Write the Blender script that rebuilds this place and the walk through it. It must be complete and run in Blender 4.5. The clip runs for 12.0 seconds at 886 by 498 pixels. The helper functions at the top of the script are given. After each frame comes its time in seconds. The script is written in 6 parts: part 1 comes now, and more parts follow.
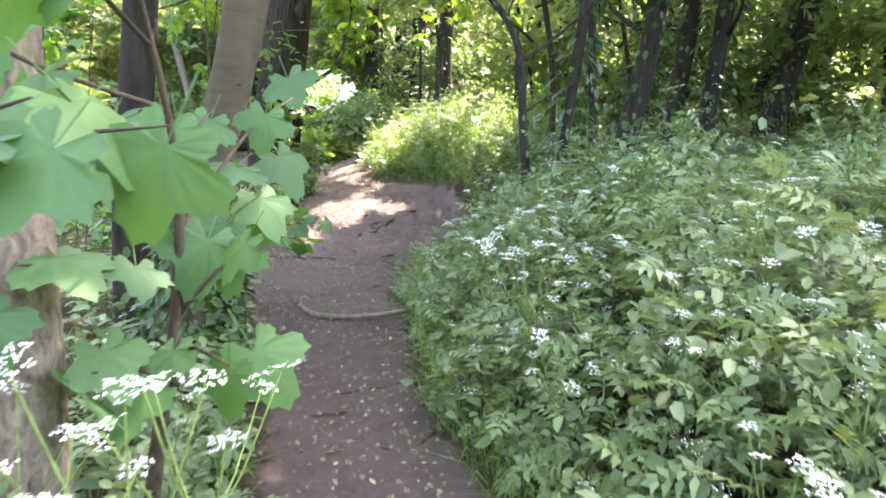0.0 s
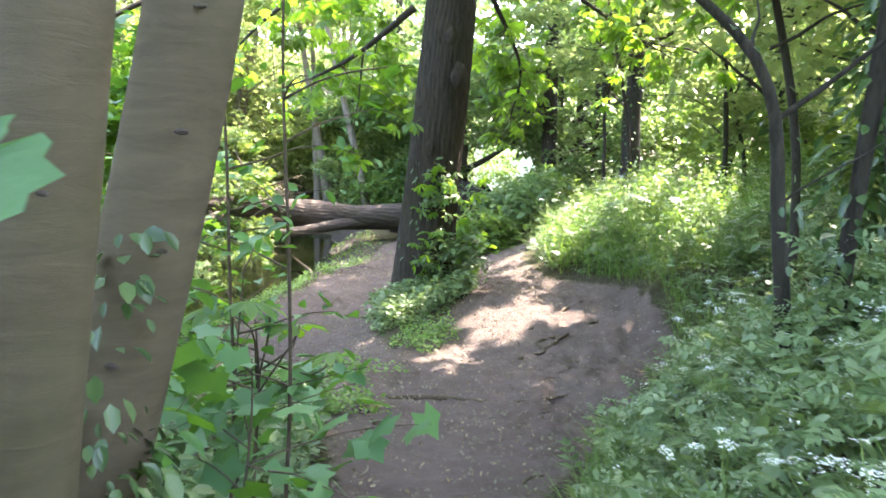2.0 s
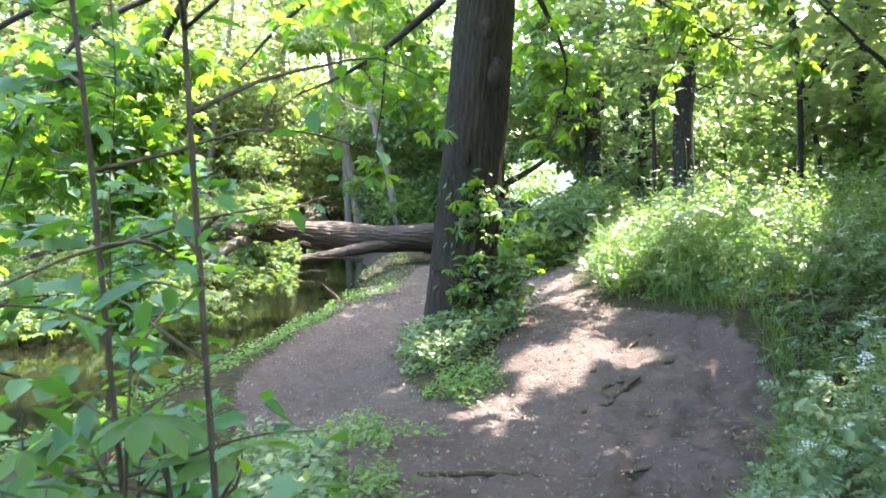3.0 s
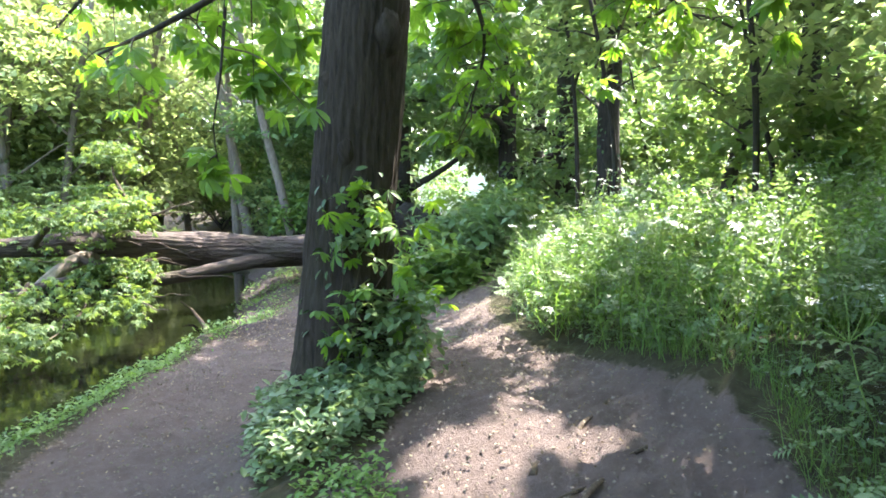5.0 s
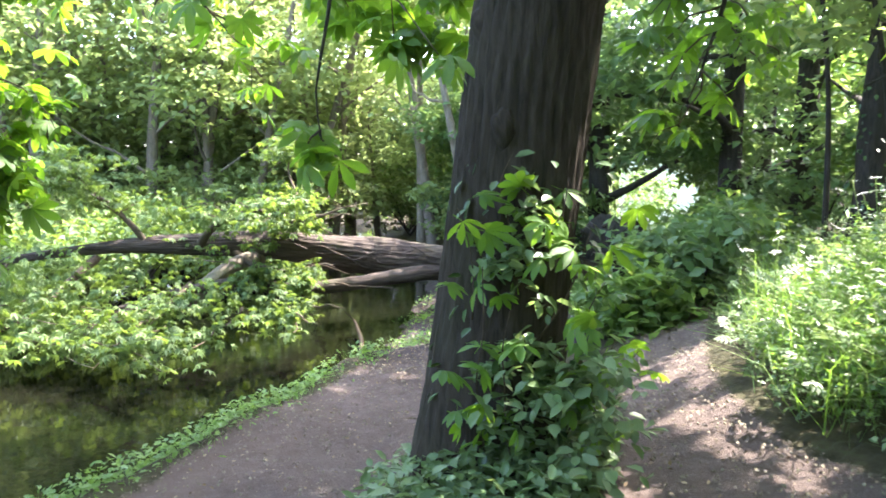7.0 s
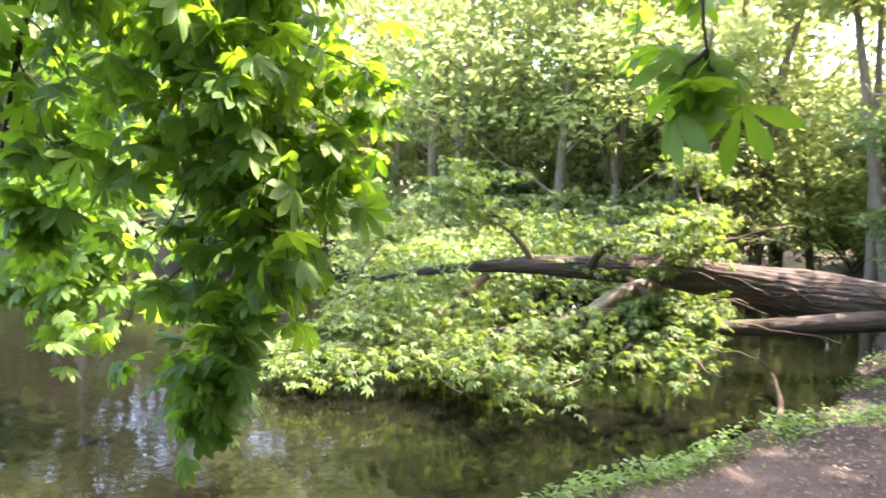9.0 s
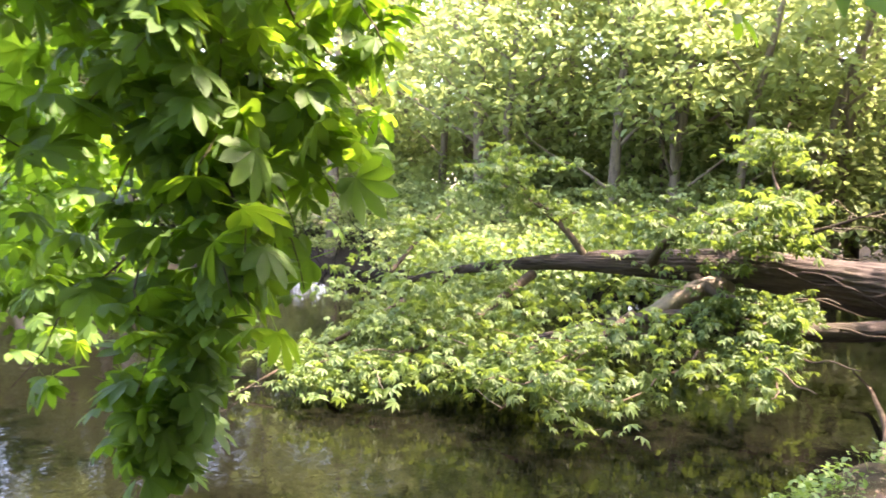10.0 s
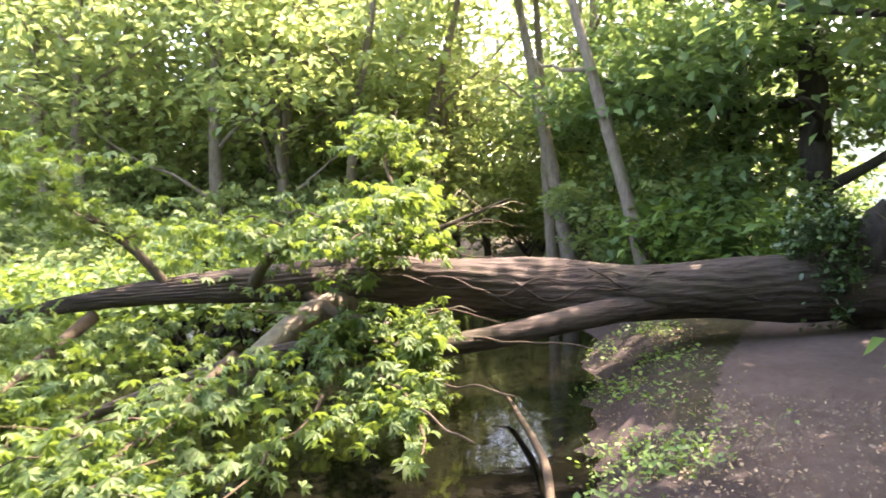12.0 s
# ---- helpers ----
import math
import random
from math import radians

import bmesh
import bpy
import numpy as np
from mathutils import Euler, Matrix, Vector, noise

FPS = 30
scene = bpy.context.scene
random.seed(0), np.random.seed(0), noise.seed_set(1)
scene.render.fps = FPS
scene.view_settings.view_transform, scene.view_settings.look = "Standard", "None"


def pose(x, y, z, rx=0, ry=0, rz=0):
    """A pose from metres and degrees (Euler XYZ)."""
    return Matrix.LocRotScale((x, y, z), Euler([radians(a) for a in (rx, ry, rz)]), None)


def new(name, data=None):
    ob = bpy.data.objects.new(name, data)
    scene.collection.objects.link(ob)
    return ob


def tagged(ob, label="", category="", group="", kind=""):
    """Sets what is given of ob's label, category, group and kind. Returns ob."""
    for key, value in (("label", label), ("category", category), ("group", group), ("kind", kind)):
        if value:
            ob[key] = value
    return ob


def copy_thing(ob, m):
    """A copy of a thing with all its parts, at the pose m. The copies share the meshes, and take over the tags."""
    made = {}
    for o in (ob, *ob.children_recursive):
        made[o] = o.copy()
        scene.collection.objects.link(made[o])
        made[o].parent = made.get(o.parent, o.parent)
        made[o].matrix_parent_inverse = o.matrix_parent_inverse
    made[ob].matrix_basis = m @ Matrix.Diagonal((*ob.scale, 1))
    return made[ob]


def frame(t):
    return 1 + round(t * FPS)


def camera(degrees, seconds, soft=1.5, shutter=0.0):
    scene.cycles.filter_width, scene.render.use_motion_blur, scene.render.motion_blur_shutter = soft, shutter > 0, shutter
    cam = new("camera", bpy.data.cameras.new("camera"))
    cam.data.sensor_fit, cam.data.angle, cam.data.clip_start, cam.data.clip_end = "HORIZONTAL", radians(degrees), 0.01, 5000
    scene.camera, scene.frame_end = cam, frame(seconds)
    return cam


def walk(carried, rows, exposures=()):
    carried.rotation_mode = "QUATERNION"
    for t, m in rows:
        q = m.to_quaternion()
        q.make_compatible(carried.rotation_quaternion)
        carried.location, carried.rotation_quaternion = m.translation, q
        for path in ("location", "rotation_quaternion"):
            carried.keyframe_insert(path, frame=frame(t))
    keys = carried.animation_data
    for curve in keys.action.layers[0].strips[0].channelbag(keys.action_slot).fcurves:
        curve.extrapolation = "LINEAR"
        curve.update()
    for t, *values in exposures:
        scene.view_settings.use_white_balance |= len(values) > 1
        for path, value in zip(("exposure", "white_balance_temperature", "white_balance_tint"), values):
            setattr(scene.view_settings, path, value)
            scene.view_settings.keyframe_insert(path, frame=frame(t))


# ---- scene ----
cam = camera(63.0, 12.0, 1.7, 0.2)
METRES, EYE, TILT, LEAN, TURN = 13.0, 1.5, -13.0, -2.5, 0.0
ROWS = [
    (0.0, 0.0, 0.0, 0.0, 0.0, 0.0, 0.0),
    (0.5, 0.0051, 0.0498, 0.0121, 1.37, 1.52, -0.51),
    (1.0, 0.0052, 0.0946, 0.0261, 5.32, 2.12, -0.91),
    (1.5, 0.0053, 0.1344, 0.0342, 10.24, 3.55, -1.53),
    (2.0, -0.0058, 0.1753, 0.042, 14.22, 5.53, -1.48),
    (2.5, -0.0185, 0.2231, 0.0492, 15.49, 6.13, -1.01),
    (3.0, -0.0334, 0.2685, 0.0582, 17.18, 6.95, -0.52),
    (3.5, -0.0467, 0.3128, 0.0663, 12.98, 7.55, 0.39),
    (5.5, -0.0655, 0.4773, 0.1047, 10.16, 7.09, 0.85),
    (6.0, -0.071, 0.5122, 0.1068, 14.92, 7.54, -0.73),
    (6.5, -0.0819, 0.5502, 0.1141, 19.99, 7.78, -2.5),
    (8.5, -0.133, 0.6754, 0.1368, 46.83, 5.82, -9.39),
    (9.0, -0.1586, 0.6974, 0.1357, 56.84, 5.59, -11.01),
    (9.5, -0.1904, 0.729, 0.1366, 64.05, 5.57, -11.97),
    (10.0, -0.2211, 0.7512, 0.1393, 61.03, 4.9, -11.04),
    (10.5, -0.2486, 0.781, 0.1458, 52.56, 6.15, -8.78),
    (11.0, -0.2806, 0.8076, 0.1499, 45.03, 7.76, -6.23),
    (11.5, -0.3063, 0.8423, 0.1593, 39.4, 8.81, -3.98),
    (12.0, -0.3308, 0.8779, 0.169, 32.52, 9.08, -1.96),
]
SKY, SUNLIGHT, EXPOSURE = 0.15, 2.3, 3.42
walk(cam, [(t, pose(0, 0, EYE, TILT, LEAN, TURN) @ pose(METRES * x, METRES * y, METRES * z, 90 + pitch, roll, yaw)) for t, x, y, z, yaw, pitch, roll in ROWS], [(0.0, EXPOSURE + 1.3, 7000, 29), (0.6, EXPOSURE + 1.2, 7000, 20), (1.5, EXPOSURE + 1.25, 6900, 19), (3.0, EXPOSURE + 1.1, 6300, 16), (5.5, EXPOSURE + 0.85, 6200, 15), (8.5, EXPOSURE + 1.0, 6800, 23), (10.0, EXPOSURE + 0.78, 7500, 30), (12.0, EXPOSURE + 0.74, 7400, 28)])

# ---- world, sun ----
SUN = Vector((0.35, 0.55, 1.0)).normalized()
world = bpy.data.worlds.new("sky")
scene.world = world
world.use_nodes = True
wn = world.node_tree.nodes
sky = wn.new("ShaderNodeTexSky")
sky.sky_type, sky.sun_disc = "NISHITA", False
sky.sun_elevation = math.asin(SUN.z)
sky.sun_rotation = math.atan2(SUN.x, SUN.y)
sky.air_density, sky.dust_density = 1.0, 3.0
wn["Background"].inputs["Strength"].default_value = SKY
world.node_tree.links.new(sky.outputs[0], wn["Background"].inputs["Color"])
sun_data = bpy.data.lights.new("sun", "SUN")
sun_data.energy, sun_data.angle, sun_data.color = SUNLIGHT, radians(0.6), (1.0, 0.93, 0.82)
sun = new("sun", sun_data)
sun.rotation_euler = SUN.to_track_quat("Z", "Y").to_euler()

rng = np.random.default_rng(7)


# ---- materials ----
def material(name, rough=0.8, spec=0.3):
    m = bpy.data.materials.new(name)
    m.use_nodes = True
    n, l = m.node_tree.nodes, m.node_tree.links
    b = n["Principled BSDF"]
    b.inputs["Roughness"].default_value = rough
    b.inputs["Specular IOR Level"].default_value = spec
    return m, n, l, b


def ramp(n, stops):
    r = n.new("ShaderNodeValToRGB")
    e = r.color_ramp.elements
    while len(e) < len(stops):
        e.new(0.5)
    for k, (p, c) in zip(e, stops):
        k.position, k.color = p, (*c, 1)
    return r


def noise_tex(n, l, scale, detail=6, rough=0.6, coords=None, distortion=0.0):
    t = n.new("ShaderNodeTexNoise")
    t.inputs["Scale"].default_value, t.inputs["Detail"].default_value = scale, detail
    t.inputs["Roughness"].default_value, t.inputs["Distortion"].default_value = rough, distortion
    if coords:
        l.new(coords, t.inputs["Vector"])
    return t


def mixed(n, l, f, a, b, how="MIX"):
    m = n.new("ShaderNodeMix")
    m.data_type, m.blend_type = "RGBA", how
    for k, v in ((0, f), (6, a), (7, b)):
        if isinstance(v, (int, float)):
            m.inputs[k].default_value = v
        elif isinstance(v, tuple):
            m.inputs[k].default_value = (*v, 1)
        else:
            l.new(v, m.inputs[k])
    return m.outputs[2]


def math_node(n, l, op, a, b=0.0):
    m = n.new("ShaderNodeMath")
    m.operation = op
    for k, v in ((0, a), (1, b)):
        if isinstance(v, (int, float)):
            m.inputs[k].default_value = v
        else:
            l.new(v, m.inputs[k])
    return m.outputs[0]


def bumped(n, l, b, height, strength, distance):
    k = n.new("ShaderNodeBump")
    k.inputs["Strength"].default_value, k.inputs["Distance"].default_value = strength, distance
    l.new(height, k.inputs["Height"])
    l.new(k.outputs[0], b.inputs["Normal"])


def leaf_material(name, dark, mid, light, through_colour, amount=0.45, rough=0.45):
    """Leaves that let light through; every leaf has its own tone."""
    m, n, l, b = material(name, rough, 0.4)
    geo, info = n.new("ShaderNodeNewGeometry"), n.new("ShaderNodeObjectInfo")
    r = math_node(n, l, "FRACT", math_node(n, l, "ADD", geo.outputs["Random Per Island"], info.outputs["Random"]))
    patch = noise_tex(n, l, 0.9, 3, 0.6, geo.outputs["Position"])
    f = math_node(n, l, "ADD", math_node(n, l, "MULTIPLY", r, 0.65), math_node(n, l, "MULTIPLY", patch.outputs[0], 0.45))
    c = ramp(n, [(0.05, dark), (0.5, mid), (0.95, light)])
    l.new(f, c.inputs[0])
    fine = noise_tex(n, l, 60, 3, 0.6, geo.outputs["Position"])
    col = mixed(n, l, math_node(n, l, "MULTIPLY", fine.outputs[0], 0.35), c.outputs[0], (0.02, 0.035, 0.01))
    l.new(col, b.inputs["Base Color"])
    bumped(n, l, b, fine.outputs[0], 0.25, 0.004)
    t = n.new("ShaderNodeBsdfTranslucent")
    l.new(mixed(n, l, 0.35, mixed(n, l, 1.0, c.outputs[0], through_colour, "MULTIPLY"), through_colour), t.inputs["Color"])
    s = n.new("ShaderNodeMixShader")
    s.inputs[0].default_value = amount
    l.new(b.outputs[0], s.inputs[1])
    l.new(t.outputs[0], s.inputs[2])
    l.new(s.outputs[0], n["Material Output"].inputs[0])
    return m


def bark_material(name, dark, light, moss=(0.06, 0.08, 0.03), moss_amount=0.3, scale=(18, 18, 3), depth=0.02, rough=0.9, turn=0.0):
    m, n, l, b = material(name, rough, 0.2)
    tc, mp = n.new("ShaderNodeNewGeometry"), n.new("ShaderNodeMapping")
    rt = n.new("ShaderNodeMapping")
    rt.inputs["Rotation"].default_value = (0, 0, radians(turn))
    l.new(tc.outputs["Position"], rt.inputs[0])
    l.new(rt.outputs[0], mp.inputs[0])
    mp.inputs["Scale"].default_value = scale
    a = noise_tex(n, l, 1.0, 8, 0.7, mp.outputs[0], 0.6)
    stain = noise_tex(n, l, 2.2, 5, 0.6, tc.outputs["Position"])
    c = ramp(n, [(0.3, dark), (0.7, light)])
    l.new(a.outputs[0], c.inputs[0])
    k = ramp(n, [(0.5, (0, 0, 0)), (0.72, (1, 1, 1))])
    l.new(stain.outputs[0], k.inputs[0])
    col = mixed(n, l, math_node(n, l, "MULTIPLY", k.outputs[0], moss_amount), c.outputs[0], moss)
    l.new(col, b.inputs["Base Color"])
    bumped(n, l, b, a.outputs[0], 0.8, depth)
    return m


BARK_CHESTNUT = bark_material("bark_chestnut", (0.012, 0.009, 0.006), (0.058, 0.046, 0.034), (0.034, 0.038, 0.018), 0.35, (26, 26, 4), 0.03)
BARK_PALE = bark_material("bark_pale", (0.068, 0.053, 0.033), (0.11, 0.088, 0.057), (0.058, 0.063, 0.03), 0.55, (5, 5, 24), 0.004, 0.8)
BARK_DARK = bark_material("bark_dark", (0.014, 0.012, 0.01), (0.056, 0.047, 0.038), (0.035, 0.045, 0.02), 0.4, (22, 22, 4), 0.02)
BARK_GREY = bark_material("bark_grey", (0.085, 0.07, 0.052), (0.22, 0.185, 0.14), (0.12, 0.14, 0.06), 0.5, (14, 14, 4), 0.015)
BARK_LOG = bark_material("bark_log", (0.02, 0.015, 0.012), (0.125, 0.1, 0.084), (0.06, 0.062, 0.03), 0.5, (1.6, 17, 21), 0.06, 0.9, -44)
BARK_ROUGH = bark_material("bark_rough", (0.08, 0.06, 0.045), (0.42, 0.34, 0.26), (0.2, 0.2, 0.1), 0.5, (30, 30, 16), 0.03)
TWIG = bark_material("twig_bark", (0.03, 0.022, 0.015), (0.1, 0.075, 0.05), (0.06, 0.07, 0.03), 0.3, (40, 40, 20), 0.003)
STEM = bark_material("green_stem", (0.1, 0.16, 0.04), (0.2, 0.28, 0.08), (0.1, 0.12, 0.05), 0.2, (20, 20, 20), 0.002)

LEAF_BED = leaf_material("leaf_undergrowth", (0.05, 0.1, 0.038), (0.12, 0.195, 0.08), (0.25, 0.335, 0.17), (0.4, 0.52, 0.17), 0.38, 0.42)
LEAF_GRASS = leaf_material("leaf_grass", (0.05, 0.12, 0.03), (0.11, 0.22, 0.05), (0.22, 0.33, 0.09), (0.4, 0.6, 0.1), 0.45)
LEAF_SYCAMORE = leaf_material("leaf_sycamore", (0.035, 0.1, 0.04), (0.06, 0.155, 0.06), (0.1, 0.215, 0.065), (0.3, 0.6, 0.04), 0.35, 0.6)
LEAF_CHESTNUT = leaf_material("leaf_chestnut", (0.045, 0.105, 0.025), (0.085, 0.18, 0.04), (0.15, 0.27, 0.055), (0.5, 0.78, 0.05), 0.55, 0.55)
LEAF_CANOPY = leaf_material("leaf_canopy", (0.045, 0.1, 0.03), (0.085, 0.175, 0.045), (0.15, 0.26, 0.065), (0.48, 0.64, 0.14), 0.48)
# paler leaf copy: sun and haze over the far wood are put into its colour
LEAF_LIGHT = leaf_material("leaf_spring_lit", (0.11, 0.175, 0.055), (0.2, 0.285, 0.098), (0.31, 0.39, 0.15), (0.6, 0.67, 0.28), 0.55, 0.6)
LEAF_FALLEN = leaf_material("leaf_fallen_tree", (0.035, 0.08, 0.02), (0.075, 0.14, 0.038), (0.15, 0.22, 0.065), (0.42, 0.56, 0.09), 0.4, 0.6)
LEAF_IVY = leaf_material("leaf_ivy", (0.018, 0.045, 0.016), (0.045, 0.095, 0.032), (0.1, 0.16, 0.06), (0.15, 0.3, 0.04), 0.2, 0.32)
LEAF_DARK = leaf_material("leaf_shade", (0.05, 0.11, 0.04), (0.1, 0.19, 0.07), (0.16, 0.27, 0.1), (0.42, 0.55, 0.18), 0.48)
LEAF_DRY = leaf_material("leaf_litter", (0.09, 0.06, 0.035), (0.2, 0.14, 0.08), (0.42, 0.34, 0.22), (0.3, 0.2, 0.08), 0.15, 0.7)

PETAL, n_, l_, b_ = material("white_petals", 0.6, 0.2)
g_ = n_.new("ShaderNodeNewGeometry")
c_ = ramp(n_, [(0.0, (0.55, 0.6, 0.5)), (0.5, (0.78, 0.8, 0.74)), (1.0, (0.85, 0.86, 0.8))])
l_.new(g_.outputs["Random Per Island"], c_.inputs[0])
l_.new(c_.outputs[0], b_.inputs["Base Color"])

SOIL, n_, l_, b_ = material("trodden_soil_and_litter", 0.95, 0.15)
g_ = n_.new("ShaderNodeNewGeometry")
at_ = n_.new("ShaderNodeAttribute")
at_.attribute_name = "trodden"
big_ = noise_tex(n_, l_, 1.3, 6, 0.6, g_.outputs["Position"])
mid_ = noise_tex(n_, l_, 9, 8, 0.7, g_.outputs["Position"])
fine_ = noise_tex(n_, l_, 70, 6, 0.75, g_.outputs["Position"])
dirt_ = ramp(n_, [(0.25, (0.088, 0.066, 0.055)), (0.5, (0.15, 0.115, 0.098)), (0.8, (0.212, 0.166, 0.144))])
l_.new(math_node(n_, l_, "ADD", math_node(n_, l_, "MULTIPLY", big_.outputs[0], 0.5), math_node(n_, l_, "MULTIPLY", mid_.outputs[0], 0.5)), dirt_.inputs[0])
dirt2_ = mixed(n_, l_, math_node(n_, l_, "MULTIPLY", fine_.outputs[0], 0.5), dirt_.outputs[0], (0.05, 0.039, 0.036))
speck_ = n_.new("ShaderNodeTexVoronoi")
speck_.inputs["Scale"].default_value = 26
l_.new(g_.outputs["Position"], speck_.inputs["Vector"])
sk_ = ramp(n_, [(0.05, (1, 1, 1)), (0.11, (0, 0, 0))])
l_.new(speck_.outputs["Distance"], sk_.inputs[0])
sp_ = math_node(n_, l_, "MULTIPLY", sk_.outputs[0], math_node(n_, l_, "GREATER_THAN", mid_.outputs[0], 0.55))
dirt3_ = mixed(n_, l_, math_node(n_, l_, "MULTIPLY", sp_, 0.6), dirt2_, (0.4, 0.34, 0.28))
wood_ = ramp(n_, [(0.3, (0.03, 0.03, 0.016)), (0.55, (0.065, 0.058, 0.03)), (0.8, (0.07, 0.1, 0.035))])
l_.new(mid_.outputs[0], wood_.inputs[0])
edge_ = math_node(n_, l_, "ADD", at_.outputs["Fac"], math_node(n_, l_, "MULTIPLY", math_node(n_, l_, "SUBTRACT", mid_.outputs[0], 0.5), 0.9))
k_ = ramp(n_, [(0.4, (0, 0, 0)), (0.6, (1, 1, 1))])
l_.new(edge_, k_.inputs[0])
mud_ = n_.new("ShaderNodeAttribute")
mud_.attribute_name = "mud"
c1_ = mixed(n_, l_, k_.outputs[0], wood_.outputs[0], dirt3_)
l_.new(mixed(n_, l_, mud_.outputs["Fac"], c1_, (0.052, 0.04, 0.037)), b_.inputs["Base Color"])
l_.new(math_node(n_, l_, "SUBTRACT", 0.95, math_node(n_, l_, "MULTIPLY", mud_.outputs["Fac"], 0.2)), b_.inputs["Roughness"])
bumped(n_, l_, b_, math_node(n_, l_, "ADD", math_node(n_, l_, "MULTIPLY", mid_.outputs[0], 0.7), math_node(n_, l_, "MULTIPLY", fine_.outputs[0], 0.55)), 1.0, 0.06)

WATER, n_, l_, b_ = material("pond_water", 0.012, 0.5)
b_.inputs["Base Color"].default_value = (0.004, 0.004, 0.0025, 1)
b_.inputs["IOR"].default_value = 1.33
g_ = n_.new("ShaderNodeNewGeometry")
w1_, w2_ = noise_tex(n_, l_, 2.2, 2, 0.5, g_.outputs["Position"]), noise_tex(n_, l_, 14, 2, 0.5, g_.outputs["Position"], 0.4)
bumped(n_, l_, b_, math_node(n_, l_, "ADD", w1_.outputs[0], math_node(n_, l_, "MULTIPLY", w2_.outputs[0], 0.22)), 0.5, 0.009)

RENDERWALL, n_, l_, b_ = material("pale_render", 0.8, 0.2)
g_ = n_.new("ShaderNodeNewGeometry")
t_ = noise_tex(n_, l_, 3, 5, 0.6, g_.outputs["Position"])
c_ = ramp(n_, [(0.3, (0.7, 0.68, 0.62)), (0.7, (0.82, 0.8, 0.75))])
l_.new(t_.outputs[0], c_.inputs[0])
l_.new(c_.outputs[0], b_.inputs["Base Color"])
CUTWOOD = bark_material("cut_wood", (0.42, 0.27, 0.15), (0.66, 0.48, 0.3), (0.3, 0.22, 0.12), 0.3, (30, 30, 30), 0.004, 0.7)


# ---- mesh helpers ----
def S(a, b, x):
    u = np.clip((np.asarray(x, float) - a) / (b - a), 0, 1)
    return u * u * (3 - 2 * u)


def mesh_of(name, verts, faces, smooth=True):
    """A mesh from arrays of vertices and of equal-sided or mixed faces."""
    me = bpy.data.meshes.new(name)
    if isinstance(faces, np.ndarray):
        k, m = faces.shape[1], len(faces)
        loops, starts, totals = faces.ravel(), np.arange(0, k * m, k), np.full(m, k)
    else:
        totals = np.array([len(f) for f in faces])
        loops = np.concatenate([np.asarray(f) for f in faces])
        starts = np.concatenate([[0], np.cumsum(totals)[:-1]])
    verts = np.asarray(verts, np.float32)
    me.vertices.add(len(verts))
    me.vertices.foreach_set("co", verts.ravel())
    me.loops.add(len(loops))
    me.loops.foreach_set("vertex_index", loops.astype(np.int32))
    me.polygons.add(len(totals))
    me.polygons.foreach_set("loop_start", starts.astype(np.int32))
    me.polygons.foreach_set("loop_total", totals.astype(np.int32))
    me.update(calc_edges=True)
    me.polygons.foreach_set("use_smooth", np.full(len(totals), smooth))
    return me


def part(name, data, mat, parent=None, label="", at=None):
    """Links a mesh (verts, faces) or mesh data as one object under a thing."""
    if isinstance(data, tuple):
        verts = np.asarray(data[0], float)
        if parent is not None:
            o, off = parent, np.zeros(3)
            while o is not None:
                off = off + np.array(o.location)
                o = o.parent
            verts = verts - off
        data = mesh_of(name, verts, data[1], *data[2:])
    if mat and not data.materials:
        data.materials.append(mat)
    ob = new(name, data)
    if parent is not None:
        ob.parent = parent
    if at is not None:
        ob.matrix_basis = at
    return tagged(ob, label) if label else ob


def thing(name, at, label, category, group="", kind=""):
    ob = new(name)
    ob.location = at
    ob.empty_display_size = 0.1
    return tagged(ob, label, category, group, kind)


def join(bits):
    """Joins several (verts, faces) into one pair."""
    vs, fs, k = [], [], 0
    for v, f in bits:
        vs.append(v)
        if isinstance(f, np.ndarray):
            fs += (f + k).tolist()
        else:
            fs += [[i + k for i in g] for g in f]
        k += len(v)
    return np.concatenate(vs), fs


def wob(p, seed, freq):
    """Cheap smooth noise in -1..1 of points (N, 3)."""
    q = np.asarray(p, float) * freq + seed * 7.31
    return (np.sin(q[:, 0] * 1.3 + 1.7 * np.sin(q[:, 1] * 0.9 + seed)) + np.sin(q[:, 1] * 1.1 + 1.3 * np.sin(q[:, 2] * 1.2 + 2 * seed)) + np.sin(q[:, 2] * 1.4 + 1.5 * np.sin(q[:, 0] * 0.8 + 3 * seed))) / 3


def smooth_line(pts, step):
    """A Catmull-Rom line through points, about one point every step metres."""
    P = np.array(pts, float)
    P = np.vstack([2 * P[0] - P[1], P, 2 * P[-1] - P[-2]])
    out = []
    for i in range(1, len(P) - 2):
        n = max(2, int(np.linalg.norm(P[i + 1, :3] - P[i, :3]) / step))
        for u in np.arange(n) / n:
            a, b, c, d = P[i - 1:i + 3]
            out.append(0.5 * (2 * b + (c - a) * u + (2 * a - 5 * b + 4 * c - d) * u * u + (3 * b - a - 3 * c + d) * u ** 3))
    out.append(P[-2])
    return np.array(out)


